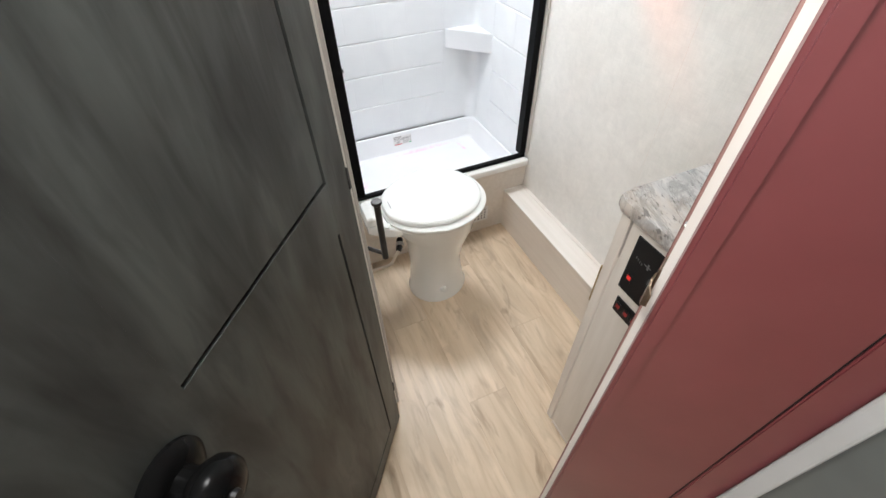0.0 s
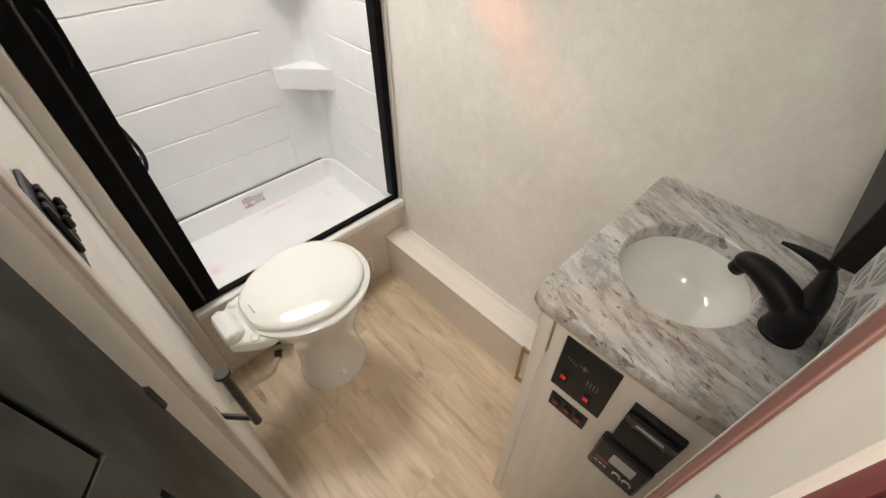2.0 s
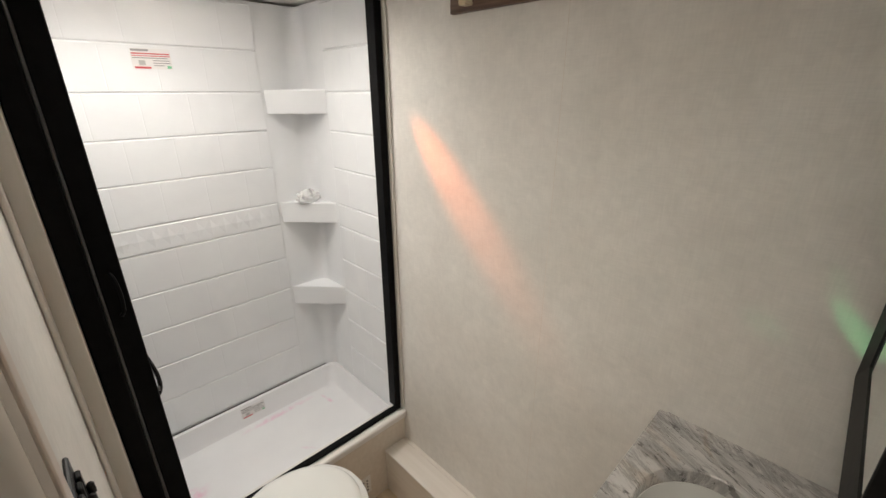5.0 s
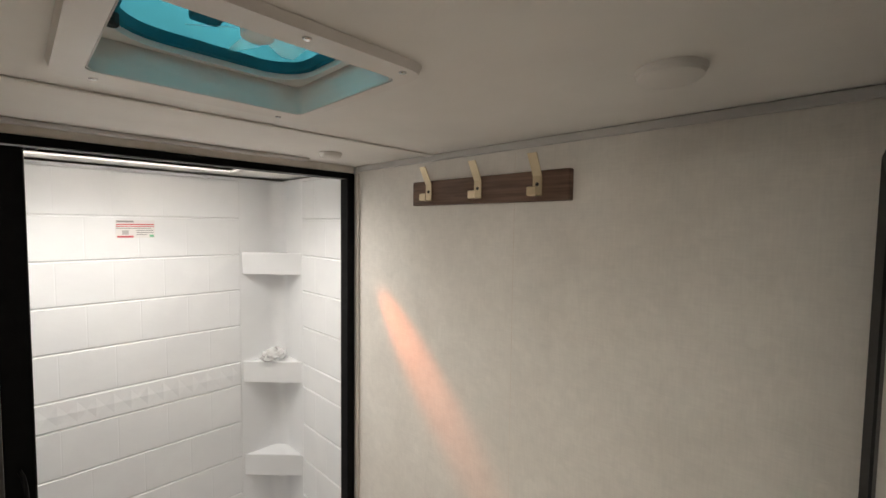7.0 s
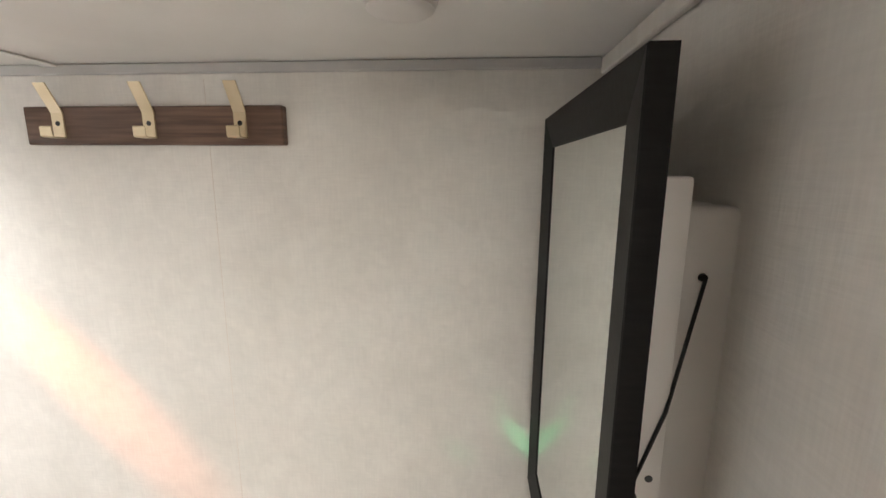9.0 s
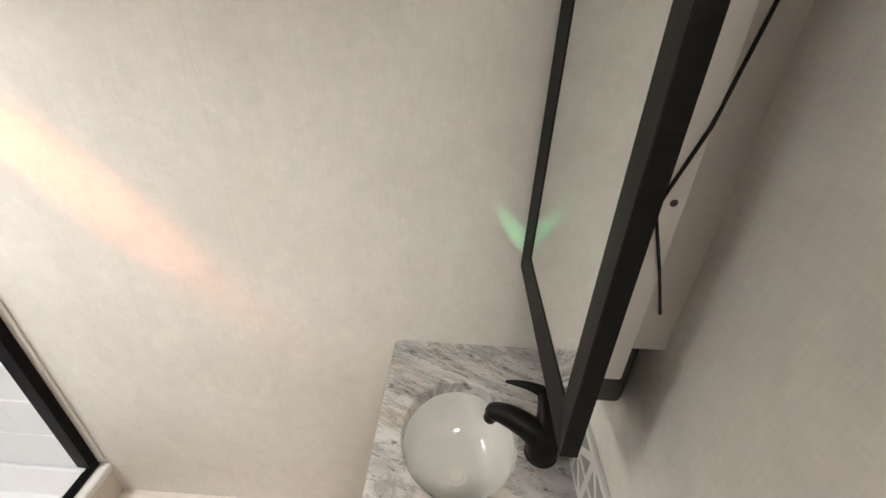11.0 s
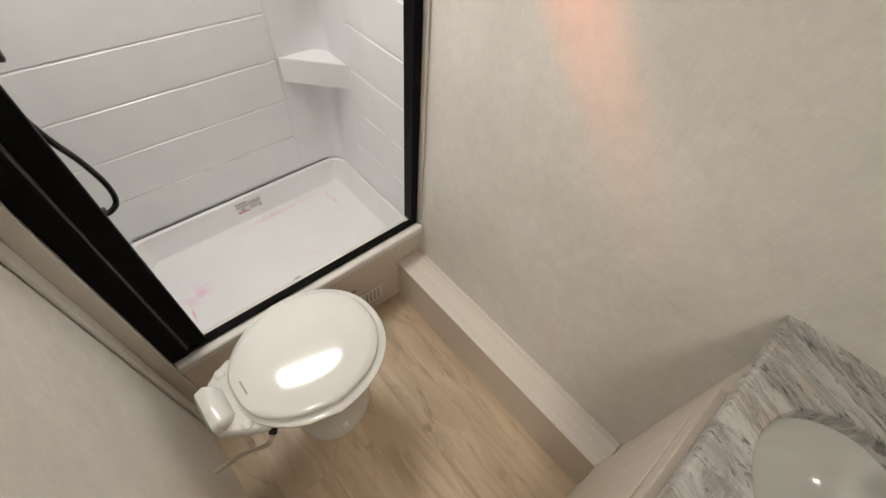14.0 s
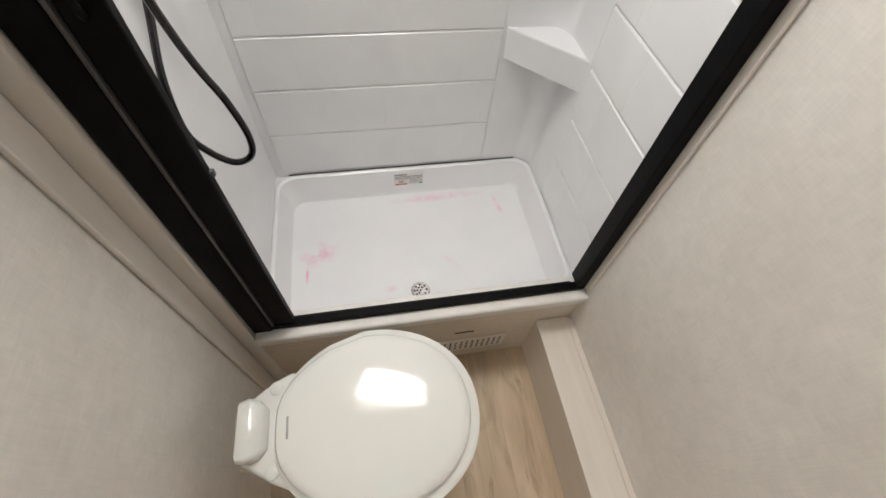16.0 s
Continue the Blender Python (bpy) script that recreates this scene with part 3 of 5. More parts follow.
q = pose(0, 0, 0, 0, 0, math.degrees(math.atan2(DN.y, DN.x)))
m4 = Matrix.Translation(on_jamb(0.0, 1.112)) @ q
part("strike_plate", box(bmesh.new(), 0.016, 0.042, -0.0025, 0.0005, -0.030, 0.030, 0.0008, 1, m4), M_BRONZE, d1, "worn bronze strike plate")
part("latch_hole", box(bmesh.new(), 0.022, 0.034, -0.0032, -0.0020, -0.011, 0.011, 0.0, 1, m4), M_DARK, d1)
bm = bmesh.new()
strip = []
for d, w, out in ((0.040, 0.022, -0.002), (0.050, 0.021, -0.0035), (0.058, 0.017, -0.002), (0.064, 0.010, 0.003)):
    strip.append([m4 @ Vector((d, out - k, z)) for k, z in ((0, -w), (0, w), (0.002, w), (0.002, -w))])
part("strike_lip", rings(bm, strip), M_BRONZE, d1, "curled bronze lip")
for z in (1.20, 0.62):
    c = on_jamb(0.030, z)
    part("screw", disc(bmesh.new(), c, (DU.x, DU.y, 0), [(-0.001, 0.004), (0.001, 0.004), (0.0018, 0.002)], 12), M_CHROME, d1, "steel screw head")
bm = prism(bmesh.new(), [JL + 0.004 * DN, JL - 0.010 * DU + 0.004 * DN, JL - 0.010 * DU + (TW - 0.004) * DN, JL + (TW - 0.004) * DN], 0, 1.885)
d2 = setting("door_frame_left", bm, M_TRIM, "white door jamb on the hinge side", "door frame")
part("casing", box(bmesh.new(), XL + 0.0005, XL + 0.0105, -0.7055, -0.672, 0, 1.90, 0.004, 3), M_JAMB, d2, "rounded cream casing")
bm = prism(bmesh.new(), [JL - 0.0125 * DU - 0.003 * DN, JL - 0.0005 * DU - 0.003 * DN, JL - 0.0005 * DU + 0.0038 * DN, JL - 0.0125 * DU + 0.0038 * DN], 0, 1.885)
part("stop_strip", bm, M_STOP, d2, "greyish-brown door stop")
# red panel on the outer face of the angled wall, with its seam and corner strip
r0, rd = JR + (TW + 0.001) * DN, Vector((0.652, -0.758))
rn = Vector((-0.758, -0.652))


def red(s0, s1, t0, t1):
    return [r0 + rd * s0 + rn * t0, r0 + rd * s1 + rn * t0, r0 + rd * s1 + rn * t1, r0 + rd * s0 + rn * t1]


w = setting("wall_red", prism(bmesh.new(), red(0.0, 0.178, -0.02, 0.006), 0, H, 0.002), M_RED, "glossy dark red wall panel outside the bathroom door", "wall")
part("panel", prism(bmesh.new(), red(0.181, 0.226, -0.02, 0.006), 0, H, 0.002), M_RED, w)
part("edge_bead", prism(bmesh.new(), red(0.0005, 0.026, 0.002, 0.010), 0, H - 0.001, 0.004), M_RED, w)
part("seam", prism(bmesh.new(), red(0.177, 0.182, -0.02, 0.002), 0, H), M_GROOVE, w)
tall = setting("wall_outside_cabinet", cube(-0.552, -0.004, -1.80, -1.420, 0, H), M_DUSK, "dark grey-green tall panel outside the bathroom", "wall")
part("edge_strip", box(bmesh.new(), -0.566, -0.546, -1.440, -1.416, 0, H, 0.004), M_GREY, tall, "grey rounded edge strip")

# ---- shower ----
sh = thing("shower_surround", (-0.44, 0.3, CURB), "white moulded acrylic shower surround with embossed tiles", "shower", kind="structure")
zs = [0.318, 0.480, 0.637, 0.792, 0.943, 1.100, 1.197, 1.349, 1.497, 1.643, 1.790, 1.945]


def plate(bm, u0, u1, z0, z1, put, depth=0.004, slope=0.004):
    """A raised tile with sloped edges; put(u, z, d) gives its place."""
    lo = [bm.verts.new(put(u, z, 0)) for u, z in ((u0, z0), (u1, z0), (u1, z1), (u0, z1))]
    hi = [bm.verts.new(put(u, z, depth)) for u, z in ((u0 + slope, z0 + slope), (u1 - slope, z0 + slope), (u1 - slope, z1 - slope), (u0 + slope, z1 - slope))]
    bm.faces.new(hi)
    for i in range(4):
        bm.faces.new((lo[i], lo[(i + 1) % 4], hi[(i + 1) % 4], hi[i]))
    bmesh.ops.recalc_face_normals(bm, faces=bm.faces)
    return bm


part("back_panel", cube(SX0 - 0.03, SX1 + 0.02, SY1, SY1 + 0.02, 0.25, 1.955), M_SHOWER, sh)
part("right_panel", cube(SX1, SX1 + 0.02, 0.0, SY1, 0.25, 1.955), M_SHOWER, sh)
part("left_panel", cube(SX0 - 0.03, SX0, 0.05, SY1, 0.25, 1.955), M_SHOWER, sh)


def back(u, z, d):
    return (u, SY1 - d, z)


def right(u, z, d):
    return (SX1 - d, u, z)


def left(u, z, d):
    return (SX0 + d, u, z)


BU0, BU1, RU0, RU1 = -0.858, -0.166, 0.06, 0.405
for k in range(len(zs) - 1):
    z0, z1 = zs[k] + 0.001, zs[k + 1] - 0.001
    if k == 5:
        # accent band of raised lozenges
        bm = plate(bmesh.new(), BU0, BU1, z0, z1, back, 0.005)
        part("accent_band", bm, M_SHOWER, sh)
        bm = plate(bmesh.new(), RU0, RU1, z0, z1, right, 0.005)
        part("accent_band", bm, M_SHOWER, sh)
        n = 14
        step = (BU1 - BU0 - 0.02) / n
        for i in range(n):
            u = BU0 + 0.01 + step * (i + 0.5)
            zc = (z0 + z1) / 2
            bm = bmesh.new()
            mid = bm.verts.new(back(u, zc, 0.0076))
            ring = [bm.verts.new(back(u + du, zc + dz, 0.0052)) for du, dz in ((-step / 2, 0), (0, -0.034), (step / 2, 0), (0, 0.034))]
            for j in range(4):
                bm.faces.new((ring[j], ring[(j + 1) % 4], mid))
            bmesh.ops.recalc_face_normals(bm, faces=bm.faces)
            part("lozenge", bm, M_SHOWER, sh)
        continue
    part("course", plate(bmesh.new(), BU0, BU1, z0, z1, back, 0.0038, 0.0030), M_SHOWER, sh)
    part("course", plate(bmesh.new(), RU0, RU1, z0, z1, right, 0.0038, 0.0030), M_SHOWER, sh)
    cuts = [BU0] + [u for u in [(-0.721 + 0.1467 * j - (0.0733 if k % 2 else 0)) for j in range(-1, 5)] if BU0 + 0.03 < u < BU1 - 0.03] + [BU1]
    for u0, u1 in zip(cuts, cuts[1:]):
        part("tile", plate(bmesh.new(), u0 + 0.0006, u1 - 0.0006, z0 + 0.003, z1 - 0.003, lambda u, z, d: back(u, z, d + 0.0036), 0.00045, 0.0012), M_SHOWER, sh)
    cuts = [RU0, 0.22 if k % 2 else 0.30, RU1]
    for u0, u1 in zip(cuts, cuts[1:]):
        part("tile", plate(bmesh.new(), u0 + 0.0006, u1 - 0.0006, z0 + 0.003, z1 - 0.003, lambda u, z, d: right(u, z, d + 0.0036), 0.0010, 0.0015), M_SHOWER, sh)


def corner_shelf(z):
    """A moulded corner shelf with a raked front and a shallow tray."""
    bm = bmesh.new()
    outs = []
    A, B, C = Vector((SX1 + 0.004, SY1 + 0.004)), Vector((-0.158, SY1 + 0.004)), Vector((SX1 + 0.004, 0.418))
    for h, s in ((-0.090, 0.985), (-0.004, 1.0), (0.0, 0.985), (-0.004, 0.95)):
        p1, p2 = A + (B - A) * s, A + (C - A) * s
        # slightly blunted ends
        outs.append([(p.x, p.y, z + h) for p in (A, p1, p1 + (p2 - p1) * 0.06 + Vector((0, 0)), p1 + (p2 - p1) * 0.94, p2)])
    return rings(bm, outs)


for z in (1.652, 1.197, 0.796):
    part("corner_shelf", corner_shelf(z), M_SHOWER, sh)
# upright joint beads of the corner column
cove = []
for k in range(13):
    t = radians(90 - 7.5 * k)
    cove.append((SX1 - 0.060 + 0.0595 * math.cos(t), SY1 - 0.060 + 0.0595 * math.sin(t)))
bm = bmesh.new()
lo, hi = [bm.verts.new((x, y, 0.306)) for x, y in cove], [bm.verts.new((x, y, 1.950)) for x, y in cove]
for k in range(12):
    bm.faces.new((lo[k], lo[k + 1], hi[k + 1], hi[k]))
bmesh.ops.recalc_face_normals(bm, faces=bm.faces)
part("corner_cove", bm, M_SHOWER, sh, "smooth coved corner column", smooth=True)
part("joint_bead", tube(bmesh.new(), [(-0.166, SY1 - 0.001, 0.31), (-0.166, SY1 - 0.001, 1.94)], 0.0025, 6), M_SHOWER, sh)
part("joint_bead", tube(bmesh.new(), [(SX1 - 0.001, 0.408, 0.31), (SX1 - 0.001, 0.408, 1.94)], 0.0025, 6), M_SHOWER, sh)

# shower pan with a sunken floor
pan = thing("shower_pan", (-0.44, 0.3, 0.0), "white acrylic shower pan with pink chalk marks", "shower pan")


def rrect(x0, x1, y0, y1, r, z, n=6):
    out = []
    for cx, cy, a0 in ((x1 - r, y1 - r, 0), (x0 + r, y1 - r, 90), (x0 + r, y0 + r, 180), (x1 - r, y0 + r, 270)):
        for k in range(n + 1):
            t = radians(a0 + 90 * k / n)
            out.append((cx + r * math.cos(t), cy + r * math.sin(t), z))
    return out


loops = [rrect(SX0 - 0.004, SX1 + 0.003, 0.052, SY1 + 0.004, 0.004, 0.16), rrect(SX0 - 0.004, SX1 + 0.003, 0.052, SY1 + 0.004, 0.004, 0.300),
         rrect(SX0 + 0.001, SX1 - 0.003, 0.056, SY1 - 0.006, 0.055, 0.304), rrect(SX0 + 0.008, SX1 - 0.010, 0.06, SY1 - 0.014, 0.055, 0.312),
         rrect(SX0 + 0.016, SX1 - 0.018, 0.064, SY1 - 0.022, 0.052, 0.308), rrect(SX0 + 0.030, SX1 - 0.034, 0.075, SY1 - 0.034, 0.05, 0.225),
         rrect(SX0 + 0.040, SX1 - 0.045, 0.085, SY1 - 0.045, 0.045, 0.209), rrect(SX0 + 0.060, SX1 - 0.065, 0.10, SY1 - 0.065, 0.04, 0.204), rrect(-0.50, -0.40, 0.13, 0.18, 0.02, 0.200)]
part("basin", rings(bmesh.new(), loops), M_PAN, pan, smooth=True)
part("seal_gap", box(bmesh.new(), SX0 + 0.045, SX1 - 0.055, SY1 - 0.0060, SY1 - 0.0040, 0.3090, 0.3128), M_GASKET, pan, "thin dark sealant gap")
dr = part("drain", disc(bmesh.new(), (-0.446, 0.152, 0.199), (0, 0, 1), [(0, 0.030), (0.003, 0.030), (0.005, 0.026), (0.0055, 0.0)][:3], 24), M_CHROME, pan, "round steel drain strainer")
for k in range(13):
    rr, t = (0.0, 0) if k == 0 else ((0.010, k * 60) if k < 5 else (0.019, k * 45))
    part("drain_hole", disc(bmesh.new(), (-0.446 + rr * math.cos(radians(t)), 0.152 + rr * math.sin(radians(t)), 0.2037), (0, 0, 1), [(0, 0.0034), (0.0008, 0.0034)], 8), M_DARK, dr)


def sticker(name, x, y, z, w, h, tilt=0.0, ink=None):
    """A small white warning label with unreadable bars of print, on a wall that faces the room."""
    st = thing(name, (x, y, z), "small white warning sticker with red and grey print", "sticker")
    base = Matrix.Translation((x, y, z)) @ pose(0, 0, 0, tilt, 0, 0)
    part("paper", box(bmesh.new(), -w / 2, w / 2, -0.0009, 0, -h / 2, h / 2, 0, 1, base), M_PAPER, st)
    bars = [(-0.48, -0.05, 0.36, 0.46, M_INKGREY), (-0.48, 0.48, 0.22, 0.28, M_INKRED), (-0.48, 0.48, 0.12, 0.16, M_INKRED), (-0.48, 0.40, 0.02, 0.06, M_INKGREY),
            (-0.46, -0.06, -0.48, -0.38, M_INKRED), (-0.34, -0.18, -0.32, -0.08, M_LABEL), (0.02, 0.46, -0.10, -0.06, M_INKGREY), (0.02, 0.46, -0.22, -0.18, M_INKGREY), (0.02, 0.30, -0.34, -0.30, M_INKGREY), (0.36, 0.47, -0.46, -0.32, M_INKGREEN)]
    for x0, x1, z0, z1, mt in bars:
        mt = ink if ink and z0 > 0 else mt
        part("print", box(bmesh.new(), x0 * w, x1 * w, -0.0015, -0.0007, z0 * h, z1 * h, 0, 1, base), mt, st)
    return st


sticker("warning_sticker", -0.510, SY1 - 0.0045, 1.747, 0.112, 0.062)
sticker("warning_sticker", -0.432, SY1 - 0.0275, 0.268, 0.105, 0.050, tilt=-8, ink=M_INKGREY)

# shower doorway: black frame with the rolled-up screen in its cassette
fr = thing("shower_door", (-0.45, 0.02, CURB), "black aluminium shower frame with a retracted screen door", "shower door")
part("bottom_rail", box(bmesh.new(), -0.889, -0.009, 0.0, 0.022, CURB, CURB + 0.015, 0.002, 1), M_BLACK, fr)
part("bottom_lip", box(bmesh.new(), -0.795, -0.043, 0.0215, 0.028, CURB + 0.001, CURB + 0.010, 0.002, 1), M_BLACK, fr)
part("right_stile", box(bmesh.new(), -0.037, -0.0095, 0.0, 0.045, CURB + 0.018, 1.938, 0.003, 2), M_BLACK, fr)
part("top_rail", box(bmesh.new(), -0.889, -0.0095, 0.0, 0.045, 1.921, 1.9405, 0.002, 1), M_BLACK, fr)
cs = part("cassette", box(bmesh.new(), -0.889, -0.842, -0.006, 0.06, CURB + 0.002, 1.939, 0.006, 3), M_BLACK, fr)
part("gasket", box(bmesh.new(), -0.8415, -0.836, -0.001, 0.030, CURB + 0.02, 1.915, 0.001, 1), M_GASKET, cs, "thin grey rubber gasket")
st = part("lead_stile", box(bmesh.new(), -0.8355, -0.788, 0.004, 0.024, CURB + 0.018, 1.918, 0.004, 2), M_BLACK, fr)
hp = spline([(-0.814, 0.004, 1.26), (-0.808, -0.010, 1.245), (-0.805, -0.016, 1.205), (-0.808, -0.010, 1.165), (-0.814, 0.004, 1.15)], 5)
part("pull_handle", tube(bmesh.new(), hp, 0.0045, 8), M_BLACK, st, smooth=True)
part("latch", box(bmesh.new(), -0.791, -0.782, 0.012, 0.022, 0.908, 0.920, 0.002, 1), M_GASKET, st, "small grey latch")

# curb under the frame
cb = setting("curb_face", cube(-0.889, 0.0, -0.008, 0.051, 0, CURB - 0.030), M_STEP, "beige vinyl face of the shower curb", "curb")
part("cap", box(bmesh.new(), -0.8885, -0.001, -0.028, 0.0505, CURB - 0.034, CURB - 0.0005, 0.008, 3), M_CAP, cb, "rounded white curb cap")
gr = thing("curb_vent", (-0.31, -0.009, 0.06), "white perforated vent plate low on the curb", "vent")
part("plate", box(bmesh.new(), -0.425, -0.195, -0.0125, -0.008, 0.062, 0.150, 0.001, 1), M_PLASTIC, gr)
for i in range(12):
    for j in range(4):
        x, z = -0.409 + i * 0.0178, 0.081 + j * 0.0165
        part("hole", box(bmesh.new(), x - 0.0035, x + 0.0035, -0.0131, -0.0120, z - 0.0035, z + 0.0035), M_DARK, gr)
part("slot", box(bmesh.new(), -0.365, -0.305, -0.0091, -0.0075, 0.200, 0.206), M_DARK, gr, "dark slot")

# hand shower: wall mixer with two knobs and a hanging hose
mx = thing("shower_mixer", (SX0, 0.34, 1.10), "black shower mixer with two knobs and a hanging hose", "shower mixer")
part("body", box(bmesh.new(), SX0 + 0.003, SX0 + 0.028, 0.26, 0.43, 1.085, 1.125, 0.008, 3), M_BLKPL, mx, smooth=True)
for y in (0.385, 0.300):
    part("knob", disc(bmesh.new(), (SX0 + 0.026, y, 1.112), (1, 0, 0), [(0, 0.016), (0.008, 0.014), (0.022, 0.012), (0.045, 0.016), (0.064, 0.022), (0.070, 0.0225), (0.073, 0.019)], 20), M_BLKPL, mx, smooth=True)
hose = spline([(SX0 + 0.016, 0.325, 1.085), (SX0 + 0.015, 0.270, 1.02), (SX0 + 0.013, 0.205, 0.95), (-0.868, 0.172, 0.868), (-0.848, 0.170, 0.820), (-0.812, 0.170, 0.788), (-0.777, 0.171, 0.802), (-0.768, 0.172, 0.850), (-0.780, 0.171, 0.925), (-0.800, 0.170, 0.990), (-0.814, 0.168, 1.060), (-0.825, 0.160, 1.16), (SX0 + 0.040, 0.152, 1.28), (SX0 + 0.03, 0.15, 1.40)], 8)
part("hose", tube(bmesh.new(), hose, 0.0065, 8), M_HOSE, mx, "glossy black shower hose", smooth=True)
hs = part("hand_shower", tube(bmesh.new(), spline([(SX0 + 0.03, 0.15, 1.40), (SX0 + 0.035, 0.15, 1.50), (SX0 + 0.05, 0.155, 1.57)], 5), [0.010] * 6 + [0.012] * 5, 12), M_BLKPL, mx, smooth=True)
part("spray_head", disc(bmesh.new(), (SX0 + 0.046, 0.155, 1.585), (1, 0.1, -0.5), [(-0.012, 0.018), (0.0, 0.032), (0.016, 0.036), (0.020, 0.032)], 20), M_BLKPL, hs, smooth=True)
part("bracket", box(bmesh.new(), SX0 + 0.003, SX0 + 0.03, 0.137, 0.163, 1.42, 1.46, 0.004), M_BLKPL, mx)

# plastic bag with fittings on the middle shelf
random.seed(9)
bm = bmesh.new()
bmesh.ops.create_icosphere(bm, subdivisions=3, radius=1.0)
for v in bm.verts:
    k = 1.2 + 0.45 * noise.noise(v.co * 2.3) + 0.22 * noise.noise(v.co * 6.0)
    v.co = Vector((v.co.x * 0.040 * k, v.co.y * 0.028 * k, max(0.0, (v.co.z + 0.65) * 0.026 * k)))
bg = thing("plastic_bag", (-0.055, 0.535, 1.194), "crumpled clear plastic bag on the middle shower shelf", "bag")
bmesh.ops.translate(bm, verts=bm.verts, vec=(-0.055, 0.530, 1.1945))
part("bag", bm, M_BAG, bg)
bm = bmesh.new()
fan = [bm.verts.new((-0.08 - 0.03 * math.cos(t * 0.5), 0.525 + 0.012 * math.sin(t * 2.2), 1.215 + 0.035 * t / 5 + 0.012 * math.sin(t * 3))) for t in range(6)]
fan2 = [bm.verts.new((-0.045 - 0.02 * math.cos(t * 0.9), 0.530 + 0.010 * math.cos(t * 1.9), 1.212 + 0.022 * t / 5)) for t in range(6)]
for i in range(5):
    bm.faces.new((fan[i], fan[i + 1], fan2[i + 1], fan2[i]))
bmesh.ops.solidify(bm, geom=bm.faces[:], thickness=0.0012)
part("bag_neck", bm, M_BAG, bg)

# skylight over the shower
sk = setting("skylight_shaft", slab_with_holes([KX0 - 0.02, KX0, KX1, KX1 + 0.02], [KY0 - 0.02, KY0, KY1, KY1 + 0.02], H + 0.001, H + 0.24, [(KX0, KX1, KY0, KY1)]), M_PLASTIC, "white shaft of the shower skylight", "skylight")
part("flange", slab_with_holes([KX0 - 0.025, KX0 + 0.004, KX1 - 0.004, KX1 + 0.025], [KY0 - 0.025, KY0 + 0.004, KY1 - 0.004, KY1 + 0.025], H - 0.005, H - 0.0005, [(KX0 + 0.004, KX1 - 0.004, KY0 + 0.004, KY1 - 0.004)]), M_PLASTIC, sk)
loops = [rrect(KX0 - 0.01 + i, KX1 + 0.01 - i, KY0 - 0.01 + i, KY1 + 0.01 - i, 0.03, H + 0.241 + dz) for i, dz in ((0, 0), (0.01, 0.03), (0.04, 0.06), (0.09, 0.08), (0.18, 0.085))]
part("dome", rings(bmesh.new(), loops, caps="end"), M_WHITEDOME, sk, "milky white dome", smooth=True)

# ---- roof vent ----
vt = thing("roof_vent", (-0.597, -0.636, H), "white roof vent frame with a teal dome and fan", "roof vent")


def ring_plate(x0, x1, y0, y1, r0, ix0, ix1, iy0, iy1, r1, z0, z1):
    o0, o1 = rrect(x0, x1, y0, y1, r0, z0), rrect(x0 + 0.003, x1 - 0.003, y0 + 0.003, y1 - 0.003, r0, z1)
    i1, i0 = rrect(ix0, ix1, iy0, iy1, r1, z1), rrect(ix0, ix1, iy0, iy1, r1, z0)
    return rings(bmesh.new(), [i0, o0, o1, i1, i0], caps=False)


part("trim_frame", ring_plate(VX0 - 0.032, VX1 + 0.020, VY0 - 0.040, VY1 + 0.050, 0.028, VX0 + 0.001, VX1 - 0.001, VY0 + 0.001, VY1 - 0.001, 0.012, H - 0.0005, H - 0.011), M_PLASTIC, vt, smooth=True)
part("shaft", ring_plate(VX0, VX1, VY0, VY1, 0.014, VX0 + 0.002, VX1 - 0.002, VY0 + 0.002, VY1 - 0.002, 0.014, H + 0.045, H - 0.010), M_PLASTIC, vt, smooth=True)
mid = ((VX0 + VX1) / 2, (VY0 + VY1) / 2)
part("rim", ring_plate(VX0 + 0.002, VX1 - 0.002, VY0 + 0.002, VY1 - 0.002, 0.012, VX0 + 0.016, VX1 - 0.016, VY0 + 0.016, VY1 - 0.016, 0.062, H + 0.040, H + 0.032), M_PLASTIC, vt, "white oval rim", smooth=True)
part("dome_collar", ring_plate(VX0 + 0.004, VX1 - 0.004, VY0 + 0.004, VY1 - 0.004, 0.05, VX0 + 0.024, VX1 - 0.024, VY0 + 0.024, VY1 - 0.024, 0.055, H + 0.055, H + 0.041), M_TEAL, vt, "teal dome collar", smooth=True)
loops = [rrect(VX0 - 0.012 + i, VX1 + 0.012 - i, VY0 - 0.012 + i, VY1 + 0.012 - i, 0.06, H + dz) for i, dz in ((0, 0.046), (0.0, 0.10), (0.03, 0.15), (0.09, 0.18), (0.135, 0.182))]
part("dome", rings(bmesh.new(), loops, caps="end"), M_TEAL, vt, "teal translucent dome", smooth=True)
fan_at = (mid[0] + 0.032, mid[1] + 0.034)
part("motor", disc(bmesh.new(), (*fan_at, H + 0.050), (0, 0, 1), [(0, 0.014), (0.004, 0.021), (0.03, 0.021), (0.06, 0.012)], 20), M_FAN, vt, smooth=True)
